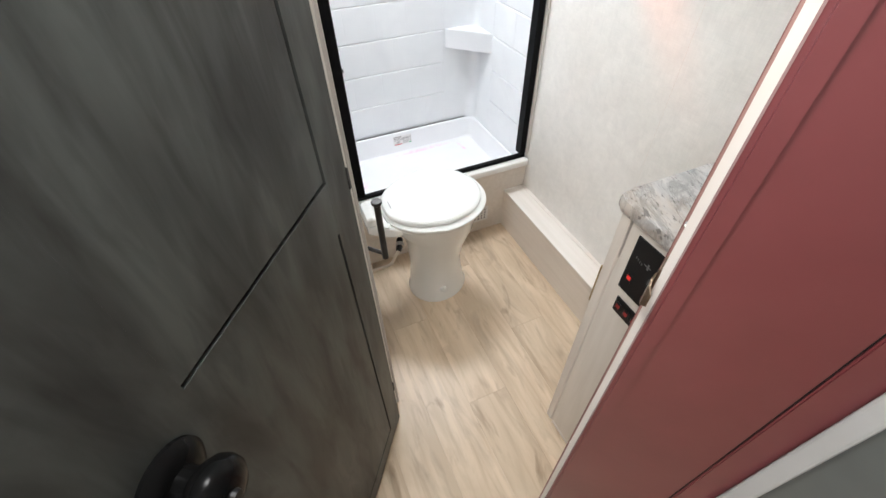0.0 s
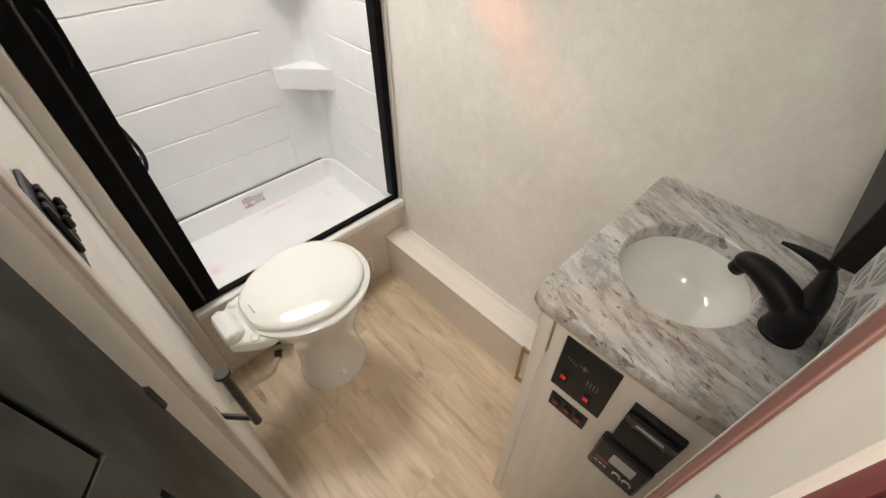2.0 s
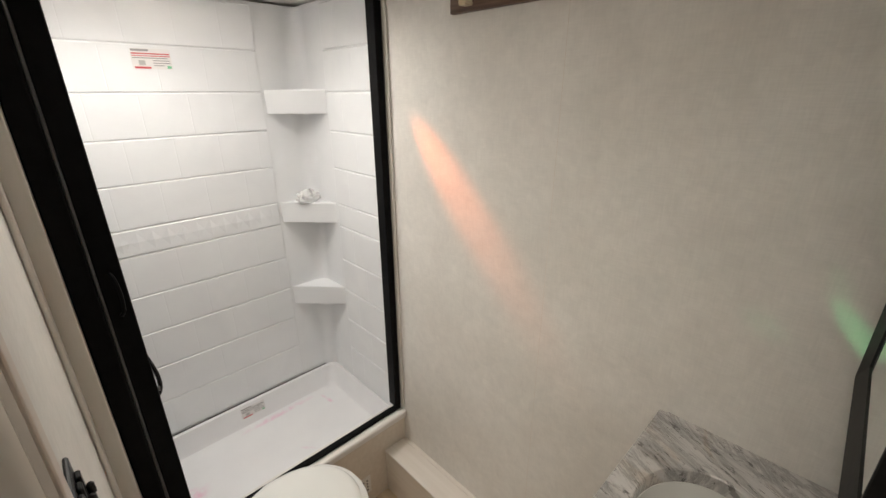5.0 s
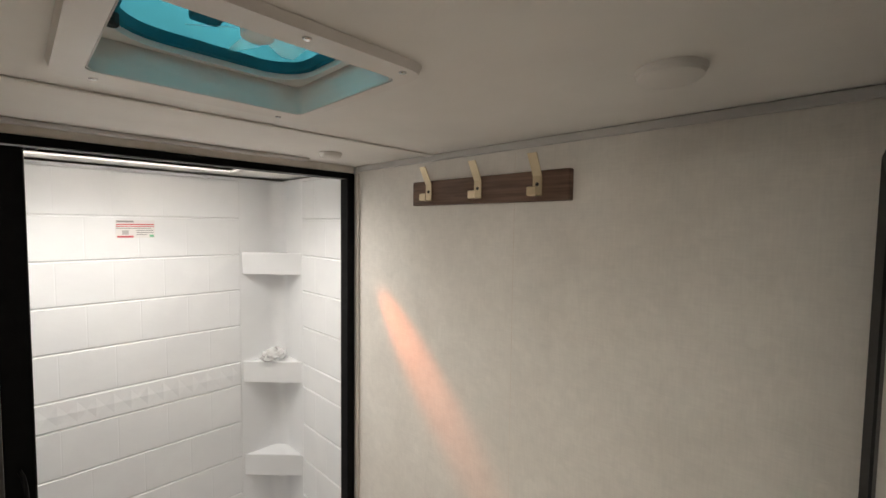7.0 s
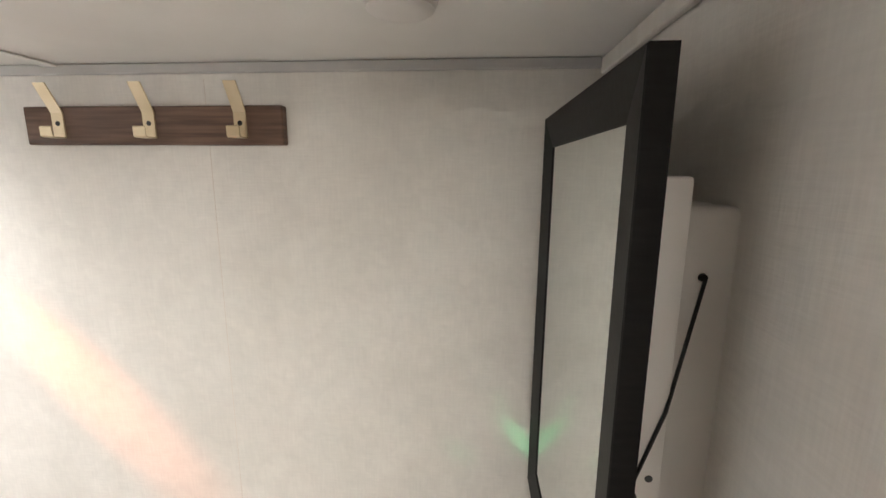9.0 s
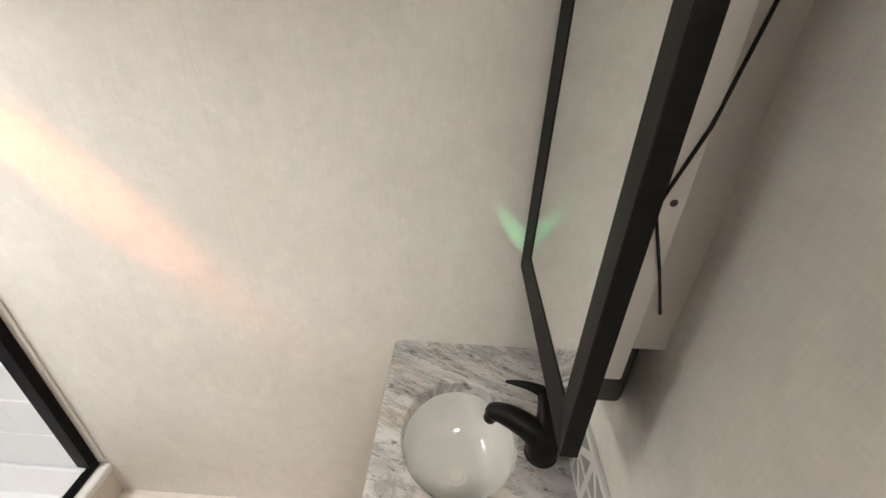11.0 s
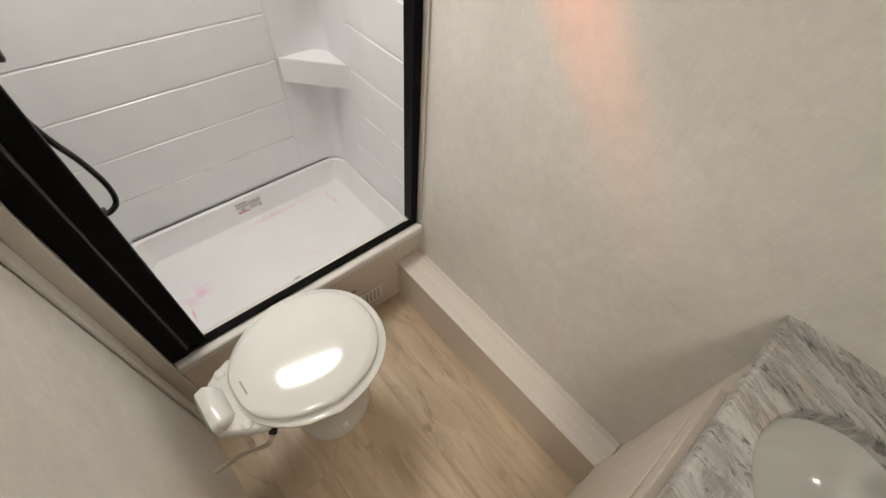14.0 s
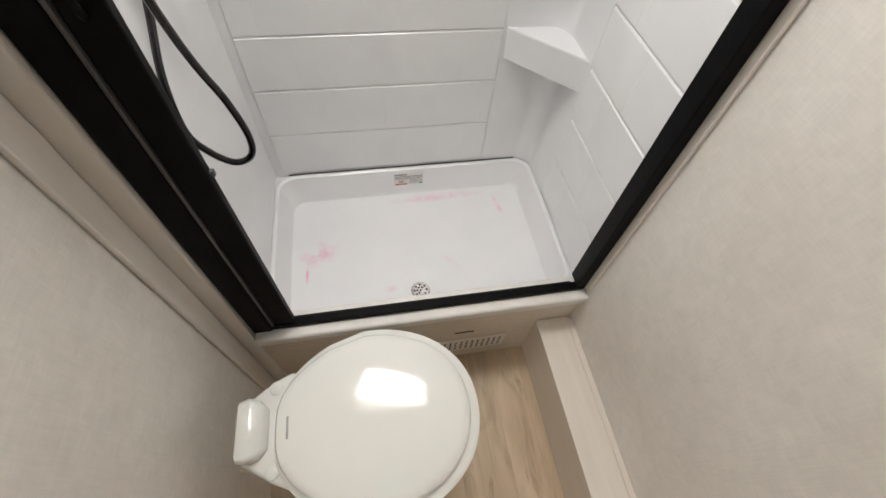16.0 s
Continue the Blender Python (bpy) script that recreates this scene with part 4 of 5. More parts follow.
for k in range(6):
    bm = bmesh.new()
    rows = []
    for rr, wd in ((0.016, 0.010), (0.038, 0.017), (0.066, 0.024), (0.084, 0.019)):
        rows.append([(rr, -wd, 0.006 + wd * 0.42), (rr, wd, 0.006 - wd * 0.42)])
    vv = [[bm.verts.new(p) for p in rw] for rw in rows]
    for p1, p2 in zip(vv, vv[1:]):
        bm.faces.new((p1[0], p1[1], p2[1], p2[0]))
    bmesh.ops.solidify(bm, geom=bm.faces[:], thickness=0.002)
    bmesh.ops.transform(bm, matrix=Matrix.Translation((*fan_at, H + 0.060)) @ pose(0, 0, 0, 0, 0, 60 * k + 20), verts=bm.verts)
    part("fan_blade", bm, M_FAN, vt)
part("strut", box(bmesh.new(), VX0 + 0.01, VX1 - 0.01, fan_at[1] - 0.006, fan_at[1] + 0.006, H + 0.096, H + 0.106), M_TEAL, vt)
part("crank_tube", tube(bmesh.new(), [(VX0 + 0.030, VY0 + 0.03, H + 0.085), (fan_at[0] - 0.055, fan_at[1] - 0.01, H + 0.085)], 0.011, 14), M_TEAL, vt, "pale teal crank tube", smooth=True)
part("gear_box", box(bmesh.new(), fan_at[0] - 0.075, fan_at[0] - 0.040, fan_at[1] - 0.012, fan_at[1] + 0.028, H + 0.060, H + 0.092, 0.004, 2), M_TEAL, vt)
part("crank_knob", disc(bmesh.new(), (VX0 + 0.018, VY1 - 0.075, H + 0.033), (0, 0, -1), [(-0.004, 0.008), (0.008, 0.008), (0.010, 0.006)], 14), M_DARK, vt)
for x, y in ((-0.730, VY1 + 0.030), (-0.487, VY1 + 0.034), (VX1 - 0.012, VY0 - 0.024), (VX0 - 0.016, VY0 - 0.012), (-0.60, VY0 - 0.024)):
    part("screw", disc(bmesh.new(), (x, y, H - 0.0105), (0, 0, -1), [(0, 0.005), (0.0015, 0.0048), (0.0025, 0.003)], 12), M_CHROME, vt)


def puck(name, x, y, r, label):
    pk = thing(name, (x, y, H), label, "ceiling light")
    part("base", disc(bmesh.new(), (x, y, H), (0, 0, -1), [(0.0005, r), (0.004, r), (0.007, r * 0.97)], 36), M_PLASTIC, pk, smooth=True)
    part("lens", disc(bmesh.new(), (x, y, H - 0.007), (0, 0, -1), [(0, r * 0.95), (0.004, r * 0.92), (0.008, r * 0.76), (0.010, r * 0.4), (0.0105, 0.004)], 36), M_PLASTIC, pk, smooth=True)
    return pk


puck("ceiling_light", -0.245, -1.022, 0.040, "round white ceiling puck light, switched off")
puck("ceiling_light", -0.205, -0.175, 0.030, "small flat round ceiling fitting, off")

# unseen puck, made up to sit over the fill lamp outside the door
puck("ceiling_light", -1.06, -1.20, 0.130, "round white ceiling puck, added unseen outside the bathroom door")

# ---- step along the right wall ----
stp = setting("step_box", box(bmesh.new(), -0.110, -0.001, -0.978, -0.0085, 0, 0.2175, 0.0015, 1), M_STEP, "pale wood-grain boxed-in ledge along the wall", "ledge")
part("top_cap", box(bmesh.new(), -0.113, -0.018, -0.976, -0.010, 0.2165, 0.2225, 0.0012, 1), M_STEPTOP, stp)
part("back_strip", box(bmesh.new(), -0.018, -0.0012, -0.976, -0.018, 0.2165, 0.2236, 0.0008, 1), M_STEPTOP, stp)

# ---- vanity ----
CX, CY, CZ = -0.467, -0.951, 0.977
van = thing("vanity_cabinet", (-0.22, -1.14, 0), "pale wood-grain vanity cabinet with a brass-handled door", "cabinet")
part("body", cube(-0.453, -0.001, YM + 0.001, -0.980, 0, 0.835), M_CAB, van)
part("side_panel", box(bmesh.new(), -0.4555, -0.452, YM + 0.004, -1.005, 0.0, 0.943, 0.0008, 1), M_CAB, van)
part("corner_stile", box(bmesh.new(), -0.4585, -0.430, -1.0005, -0.975, 0.0, 0.943, 0.002, 1), M_CAB, van)
part("baseboard", box(bmesh.new(), -0.4585, -0.4555, YM + 0.006, -1.006, 0.0, 0.010, 0.001, 1), M_CAB, van)
part("rail", box(bmesh.new(), -0.430, -0.002, -0.980, -0.974, 0.860, 0.943, 0.001, 1), M_CAB, van)
dv = part("door", box(bmesh.new(), -0.424, -0.108, -0.979, -0.960, 0.235, 0.850, 0.002, 1), M_CAB, van)
part("panel", box(bmesh.new(), -0.374, -0.158, -0.961, -0.957, 0.285, 0.800, 0.002, 1), M_CAB, dv)
bm = box(bmesh.new(), -0.410, -0.402, -0.940, -0.933, 0.586, 0.722, 0.0015, 1)
hd = part("handle", bm, M_PULL, dv, "satin brass bar handle")
for z in (0.591, 0.717):
    part("post", box(bmesh.new(), -0.4095, -0.4025, -0.960, -0.937, z - 0.004, z + 0.004, 0.001, 1), M_PULL, hd)

# worktop with an oval cut-out
top = thing("vanity_worktop", (-0.23, -1.12, 0.945), "grey-brown granite-look laminate worktop with rounded edge", "countertop")
SCX, SCY, SRX, SRY = -0.237, -1.108, 0.123, 0.107


# the ray fan must hit the square corners
ANG = sorted({2 * math.pi * k / 72 for k in range(72)} | {math.atan2(y - SCY, x - SCX) % (2 * math.pi) for x, y in ((-0.001, CY), (-0.001, YM + 0.001), (CX, YM + 0.001))})


def outline(inset, z):
    x0, x1, y0, y1 = CX + inset, -0.001, YM + 0.001, CY - inset
    r, out = 0.028, []
    for t in ANG:
        c, s = math.cos(t), math.sin(t)
        kx = (x1 - SCX) / c if c > 1e-9 else ((x0 - SCX) / c if c < -1e-9 else 1e9)
        ky = (y1 - SCY) / s if s > 1e-9 else ((y0 - SCY) / s if s < -1e-9 else 1e9)
        q = min(kx, ky)
        x, y = SCX + q * c, SCY + q * s
        qx, qy = x0 + r, y1 - r
        if x < qx and y > qy:
            d = math.hypot(x - qx, y - qy)
            x, y = qx + (x - qx) / d * r, qy + (y - qy) / d * r
        out.append((x, y, z))
    return out


def oval(kx, ky, z):
    return [(SCX + kx * math.cos(t), SCY + ky * math.sin(t), z) for t in ANG]


bm = rings(bmesh.new(), [oval(SRX, SRY, 0.945), outline(0.0075, 0.945), outline(0.0075, CZ), oval(SRX + 0.003, SRY + 0.003, CZ), oval(SRX, SRY, CZ - 0.003), oval(SRX, SRY, 0.945)], caps=False)
part("slab", bm, M_STONE, top, smooth=True)
part("edge_band", rings(bmesh.new(), [outline(0.0075, 0.9455), outline(0.003, 0.9455), outline(0.0, 0.951), outline(0.0, 0.969), outline(0.002, 0.975), outline(0.0075, CZ)], caps=False), M_STONE, top, "rounded edge band", smooth=True)
snk = thing("wash_basin", (SCX, SCY, 0.85), "white oval undermount wash basin with a faint gloss", "sink")
loops = [oval(SRX + 0.012, SRY + 0.012, 0.9445), oval(SRX - 0.001, SRY - 0.001, 0.9445), oval(SRX - 0.004, SRY - 0.004, 0.925), oval(SRX * 0.90, SRY * 0.90, 0.885), oval(SRX * 0.72, SRY * 0.72, 0.858), oval(SRX * 0.45, SRY * 0.45, 0.846), oval(0.022, 0.022, 0.843)]
part("bowl", rings(bmesh.new(), loops, caps=False), M_PORC, snk, smooth=True)
dn = part("drain", disc(bmesh.new(), (SCX, SCY, 0.842), (0, 0, 1), [(0, 0.024), (0.003, 0.024), (0.0045, 0.020)], 24), M_PLASTIC, snk, "pale drain ring")
part("stopper", disc(bmesh.new(), (SCX, SCY, 0.846), (0, 0, 1), [(0, 0.016), (0.004, 0.015), (0.006, 0.010)], 20), M_PLASTIC, dn, "white drain stopper", smooth=True)

# backsplash with triangle cut-outs
bs = thing("backsplash", (-0.23, YM, CZ), "white backsplash strip with a pattern of grey triangles", "backsplash")
part("strip", box(bmesh.new(), -0.463, -0.002, YM + 0.0005, YM + 0.008, CZ + 0.0005, 1.100, 0.0008, 1), M_BSWHITE, bs)
# each square carries an eight-way star of triangles
sq = 0.1155
for i in range(4):
    cx, cz = -0.463 + sq * (i + 0.5), CZ + 0.0615
    for k in range(8):
        a0, a1 = radians(45 * k + 7), radians(45 * k + 38)
        pts = []
        h = sq / 2 - 0.004
        for t, f in ((a0, 0.93), (a1, 0.93)):
            m1 = h * f / max(abs(math.cos(t)), abs(math.sin(t)))
            pts.append((cx + m1 * math.cos(t), cz + m1 * math.sin(t)))
        am = (a0 + a1) / 2
        pts.append((cx + 0.018 * math.cos(am), cz + 0.018 * math.sin(am)))
        # corner-most point of the square makes the piece a clean triangle
        bm = bmesh.new()
        lo = [bm.verts.new((x, YM + 0.0078, z)) for x, z in pts]
        hi = [bm.verts.new((x, YM + 0.0088, z)) for x, z in pts]
        bm.faces.new(hi)
        for j in range(3):
            bm.faces.new((lo[j], lo[(j + 1) % 3], hi[(j + 1) % 3], hi[j]))
        bmesh.ops.recalc_face_normals(bm, faces=bm.faces)
        part("triangle", bm, M_BSGREY, bs)

# faucet: squat body, raked spout and a lever
fc = thing("faucet", (-0.262, -1.258, CZ), "matte black single-lever basin faucet", "faucet")
part("base", disc(bmesh.new(), (-0.264, -1.254, CZ), (0, 0, 1), [(0, 0.0295), (0.006, 0.0295), (0.008, 0.0275), (0.010, 0.0282), (0.030, 0.0272), (0.046, 0.0245), (0.058, 0.019), (0.062, 0.012)], 28), M_MATTE, fc, smooth=True)
sp = spline([(-0.266, -1.262, CZ + 0.030), (-0.252, -1.228, CZ + 0.052), (-0.238, -1.194, CZ + 0.062), (-0.229, -1.172, CZ + 0.060), (-0.223, -1.156, CZ + 0.052)], 4)
part("spout", tube(bmesh.new(), sp, [0.026 - 0.00075 * i for i in range(len(sp) - 2)] + [0.013, 0.009], 18), M_MATTE, fc, smooth=True)
part("aerator", disc(bmesh.new(), (-0.226, -1.164, CZ + 0.046), (0.1, 0.3, -1), [(0, 0.013), (0.012, 0.012), (0.013, 0.010)], 16), M_BLKPL, fc, smooth=True)
nk = spline([(-0.264, -1.256, CZ + 0.036), (-0.241, -1.259, CZ + 0.062), (-0.219, -1.258, CZ + 0.076), (-0.198, -1.254, CZ + 0.084)], 4)
part("neck", tube(bmesh.new(), nk, [0.0235 - 0.0012 * i for i in range(len(nk))], 16), M_MATTE, fc, smooth=True)
lv = spline([(-0.200, -1.258, CZ + 0.083), (-0.192, -1.238, CZ + 0.087), (-0.183, -1.212, CZ + 0.085), (-0.176, -1.190, CZ + 0.080)], 4)
part("lever", tube(bmesh.new(), lv, [0.0115, 0.0112, 0.0105, 0.0098, 0.009, 0.0083, 0.0076, 0.007, 0.0063, 0.0055, 0.0046, 0.0038, 0.0028], 12), M_MATTE, fc, smooth=True)

# tank monitor, pump switches, outlet and converter box on the cabinet's side
XS = -0.4555


def side(y0, y1, z0, z1, d0, d1, bevel=0.0015):
    return box(bmesh.new(), XS - d1, XS - d0, y0, y1, z0, z1, bevel, 1)


mon = thing("monitor_panel", (XS, -1.08, 0.77), "black tank monitor panel with red lit switches", "control panel")
part("plate", side(-1.129, -1.030, 0.777, 0.926, 0.0, 0.004), M_BLKPL, mon)
for y, z in ((-1.050, 0.820), (-1.098, 0.806)):
    sw = part("rocker", side(y - 0.007, y + 0.007, z - 0.012, z + 0.012, 0.004, 0.0075), M_BLKPL, mon, "black rocker switch")
    part("lamp", side(y - 0.0045, y + 0.0045, z - 0.002, z + 0.008, 0.0075, 0.0081, 0), M_LED, sw, "glowing red lamp")
for k in range(4):
    part("print", side(-1.108 + 0.006 * k, -1.106 + 0.006 * k, 0.842, 0.858, 0.004, 0.0043, 0), M_DIMPRINT, mon)
    part("print", side(-1.062 + 0.0052 * k, -1.060 + 0.0052 * k, 0.870 + 0.002 * k, 0.876 + 0.002 * k, 0.004, 0.0043, 0), M_DIMPRINT, mon)
part("print", side(-1.078, -1.074, 0.872, 0.886, 0.004, 0.0043, 0), M_DIMPRINT, mon)
part("print", side(-1.084, -1.066, 0.878, 0.880, 0.004, 0.0043, 0), M_DIMPRINT, mon)
for y in (-1.036, -1.123):
    for z in (0.783, 0.920):
        part("screw", disc(bmesh.new(), (XS - 0.004, y, z), (-1, 0, 0), [(0, 0.003), (0.001, 0.0026)], 10), M_BLKPL, mon)
sw3 = thing("switch_plate", (XS, -1.08, 0.71), "narrow black plate with three red rocker switches", "switch")
part("plate", side(-1.117, -1.040, 0.706, 0.752, 0.0, 0.004), M_BLKPL, sw3)
for y in (-1.055, -1.079, -1.102):
    sw = part("rocker", side(y - 0.008, y + 0.008, 0.719, 0.741, 0.004, 0.0085), M_BLKPL, sw3)
    part("lamp", side(y - 0.005, y + 0.005, 0.727, 0.737, 0.0085, 0.0091, 0), M_LEDDIM, sw, "red lamp cap")
ot = thing("power_outlet", (XS, -1.20, 0.78), "black power outlet with a raised tilted cover", "outlet")
part("box", side(-1.242, -1.160, 0.775, 0.890, 0.0, 0.012), M_BLKPL, ot)
tm = Matrix.Translation((XS - 0.012, -1.201, 0.875)) @ pose(0, 0, 0, 0, -14, 0)
part("cover", box(bmesh.new(), -0.007, 0.0, -0.039, 0.039, -0.098, 0.004, 0.002, 1, tm), M_BLKPL, ot)
part("socket", box(bmesh.new(), -0.010, -0.0068, -0.024, 0.024, -0.080, -0.030, 0.001, 1, tm), M_MATTE, ot)
part("socket_rim", box(bmesh.new(), -0.0085, -0.0068, -0.027, 0.027, -0.083, -0.027, 0.0006, 1, tm), M_GASKET, ot, "grey socket rim")
part("label", box(bmesh.new(), -0.0078, -0.0068, -0.022, 0.022, -0.022, -0.012, 0, 1, tm), M_LABEL, ot)
for y in (-0.010, 0.010):
    for z in (-0.044, -0.066):
        part("slot", box(bmesh.new(), -0.0106, -0.0098, y - 0.003, y + 0.003, z - 0.005, z + 0.005, 0, 1, tm), M_DARK, ot)
cv = thing("gauge_box", (XS, -1.195, 0.67), "black gauge box with a small grey display", "gauge")
part("case", side(-1.242, -1.150, 0.660, 0.768, 0.0, 0.020, 0.004), M_BLKPL, cv)
part("display", side(-1.222, -1.180, 0.715, 0.748, 0.020, 0.0206, 0), M_LABEL, cv)
for k in range(3):
    part("print", side(-1.166 - 0.0085 * k, -1.159 - 0.0085 * k, 0.700, 0.707, 0.020, 0.0206, 0), M_LEDDIM, cv, "red print")
    part("print", side(-1.166 - 0.0085 * k, -1.160 - 0.0085 * k, 0.686, 0.690, 0.020, 0.0206, 0), M_LABEL, cv)
for y in (-1.203, -1.222):
    dl = part("dial", disc(bmesh.new(), (XS - 0.0198, y, 0.692), (-1, 0, 0), [(0, 0.0085), (0.002, 0.0085), (0.003, 0.007)], 20), M_LABEL, cv, "grey ring dial")
    part("dial_face", disc(bmesh.new(), (XS - 0.0228, y, 0.692), (-1, 0, 0), [(0, 0.006), (0.0008, 0.0055)], 20), M_BLKPL, dl)

# ---- mirror cabinet ----
mc = thing("mirror_cabinet", (-0.22, YM, 1.22), "black-framed mirror on a white wall cabinet", "mirror")
tilt = Matrix.Translation((-0.022, -1.213, 1.218)) @ pose(0, 0, 0, 0, 0, 0.4)
W, HH, FW = 0.404, 0.649, 0.047


def mir(x0, x1, z0, z1, y0, y1, bevel=0.0):
    return box(bmesh.new(), -x1, -x0, -y1, -y0, z0, z1, bevel, 1, tilt)


def bar(a, b, c, d):
    """A mitred frame bar: a-b its outer edge, c-d its inner one, with a face that falls towards the glass."""
    prof = []
    for (x, z), dep in ((a, 0.0), (b, 0.0), (c, 0.0065), (d, 0.0065), (a, 0.021), (b, 0.021), (c, 0.021), (d, 0.021)):
        prof.append(tilt @ Vector((-x, -dep, z)))
    bm = bmesh.new()
    v = [bm.verts.new(q) for q in prof]
    for f in ((0, 1, 2, 3), (7, 6, 5, 4), (0, 4, 5, 1), (2, 6, 7, 3), (1, 5, 6, 2), (3, 7, 4, 0)):
        bm.faces.new([v[i] for i in f])
    bmesh.ops.recalc_face_normals(bm, faces=bm.faces)
    long = [e for e in bm.edges if (e.verts[0] in v[:4] and e.verts[1] in v[:4]) and {v.index(e.verts[0]), v.index(e.verts[1])} in ({0, 1}, {2, 3})]
    bmesh.ops.bevel(bm, geom=long, offset=0.0012, segments=1, affect="EDGES")
    return bm


I0, I1, J0, J1 = FW, W - FW, FW, HH - FW
for nm, q in (("frame_bottom", ((0, 0), (W, 0), (I1, J0), (I0, J0))), ("frame_top", ((W, HH), (0, HH), (I0, J1), (I1, J1))), ("frame_inner", ((0, HH), (0, 0), (I0, J0), (I0, J1))), ("frame_outer", ((W, 0), (W, HH), (I1, J1), (I1, J0)))):
    part(nm, bar(*q), M_FRAME, mc)
part("mirror_glass", mir(FW - 0.004, W - FW + 0.004, FW - 0.004, HH - FW + 0.004, 0.008, 0.012), M_MIRROR, mc, "clear mirror pane")
part("backing", mir(0.004, W - 0.004, 0.004, HH - 0.004, 0.0125, 0.0205), M_FRAME, mc)
part("cabinet_body", box(bmesh.new(), -0.413, -0.040, -1.262, -1.2362, 1.336, 1.781, 0.003, 2), M_PLASTIC, mc, "white cabinet front flange", smooth=True)
part("cabinet_box", box(bmesh.new(), -0.387, -0.060, YM - 0.012, -1.261, 1.353, 1.758, 0.008, 3), M_PLASTIC, mc, "white cabinet box", smooth=True)
cord = [(-0.388, -1.290, 1.700), (-0.4155, -1.258, 1.600), (-0.4185, -1.238, 1.541), (-0.4185, -1.238, 1.532), (-0.4150, -1.258, 1.478), (-0.388, -1.290, 1.408)]
part("cord", tube(bmesh.new(), cord, 0.0016, 6), M_BLKPL, mc, "thin black cord")
part("cord_stop", disc(bmesh.new(), (-0.385, -1.288, 1.702), (-1, 0, 0), [(0, 0.004), (0.005, 0.003)], 10), M_BLKPL, mc)
part("screw", disc(bmesh.new(), (-0.412, -1.252, 1.539), (-1, 0, 0), [(0, 0.004), (0.0015, 0.003)], 10), M_GASKET, mc)
part("lower_tray", box(bmesh.new(), -0.350, -0.080, YM + 0.001, -1.246, 1.222, 1.3365, 0.010, 3), M_SMOKE, mc, "smoked plastic lower tray", smooth=True)

# ---- hook rack ----
hk = thing("hook_rack", (0.0, -0.54, 1.825), "dark walnut coat rack with three brass hooks", "coat rack")
part("board", box(bmesh.new(), -0.018, -0.0005, -0.777, -0.300, 1.826, 1.8915, 0.002, 1), M_WALNUT, hk)
for y in (-0.367, -0.538, -0.703):
    bm = bmesh.new()
    rows = []
    for x, z in ((-0.0185, 1.838), (-0.0185, 1.880), (-0.043, 1.926)):
        rows.append([(x, y - 0.011, z), (x, y + 0.011, z), (x - 0.0025, y + 0.011, z), (x - 0.0025, y - 0.011, z)])
    h1 = part("hook", rings(bm, rows), M_GOLD, hk, "satin brass hook")
    bm = bmesh.new()
    rows = []
    for x, z in ((-0.0185, 1.8385), (-0.040, 1.8385), (-0.043, 1.841), (-0.043, 1.856)):
        rows.append([(x, y - 0.011, z), (x, y + 0.011, z), (x - 0.0018, y + 0.011, z - 0.0018), (x - 0.0018, y - 0.011, z - 0.0018)])
    part("lower_prong", rings(bm, rows), M_GOLD, h1)
    part("screw", disc(bmesh.new(), (-0.0208, y, 1.862), (-1, 0, 0), [(0, 0.0042), (0.001, 0.0042)], 12), M_DARKBRONZE, h1, "dark screw head")

# ---- toilet ----
to = thing("toilet", (-0.61, -0.23, 0), "white porcelain trailer toilet with its lid down", "toilet")


def egg(cx, cy, rb, rf, ry, z, n=56, sq=2.0, taper=0.0):
    """A level loop, blunt towards the wall (rb) and long in front (rf)."""
    out = []
    for k in range(n):
        t = 2 * math.pi * k / n
        c, s = math.cos(t), math.sin(t)
        e = 2.0 / sq
        x = abs(c) ** e * (1 if c > 0 else -1)
        y = abs(s) ** e * (1 if s > 0 else -1)
        if c < 0 and taper:
            x = -abs(c) ** 0.42
            y = (abs(s) ** 0.62 if s > 0 else -abs(s) ** 0.62) * (1 - taper * abs(x) ** 1.5)
        out.append((cx + x * (rf if c > 0 else rb), cy + y * ry, z))
    return out


TY = -0.277
PY = -0.245
lp = [egg(-0.588, PY, 0.118, 0.142, 0.114, 0.0), egg(-0.588, PY, 0.120, 0.144, 0.116, 0.014), egg(-0.588, PY, 0.112, 0.134, 0.108, 0.032), egg(-0.588, PY, 0.106, 0.122, 0.099, 0.12),
      egg(-0.588, PY - 0.005, 0.106, 0.117, 0.097, 0.20), egg(-0.588, PY - 0.018, 0.116, 0.130, 0.106, 0.29), egg(-0.588, PY - 0.032, 0.130, 0.158, 0.120, 0.38), egg(-0.61, TY, 0.165, 0.188, 0.148, 0.455), egg(-0.61, TY, 0.178, 0.196, 0.158, 0.490), egg(-0.61, TY, 0.170, 0.190, 0.152, 0.496)]
part("pedestal", rings(bmesh.new(), lp), M_PORC, to, smooth=True)
lp = [egg(-0.61, TY, 0.176, 0.210, 0.176, 0.500, sq=2.15, taper=0.46), egg(-0.61, TY, 0.180, 0.217, 0.182, 0.508, sq=2.15, taper=0.46), egg(-0.61, TY, 0.180, 0.217, 0.182, 0.516, sq=2.15, taper=0.46), egg(-0.61, TY, 0.172, 0.209, 0.174, 0.522, sq=2.15, taper=0.46)]
part("seat", rings(bmesh.new(), lp), M_BISQUE, to, smooth=True)
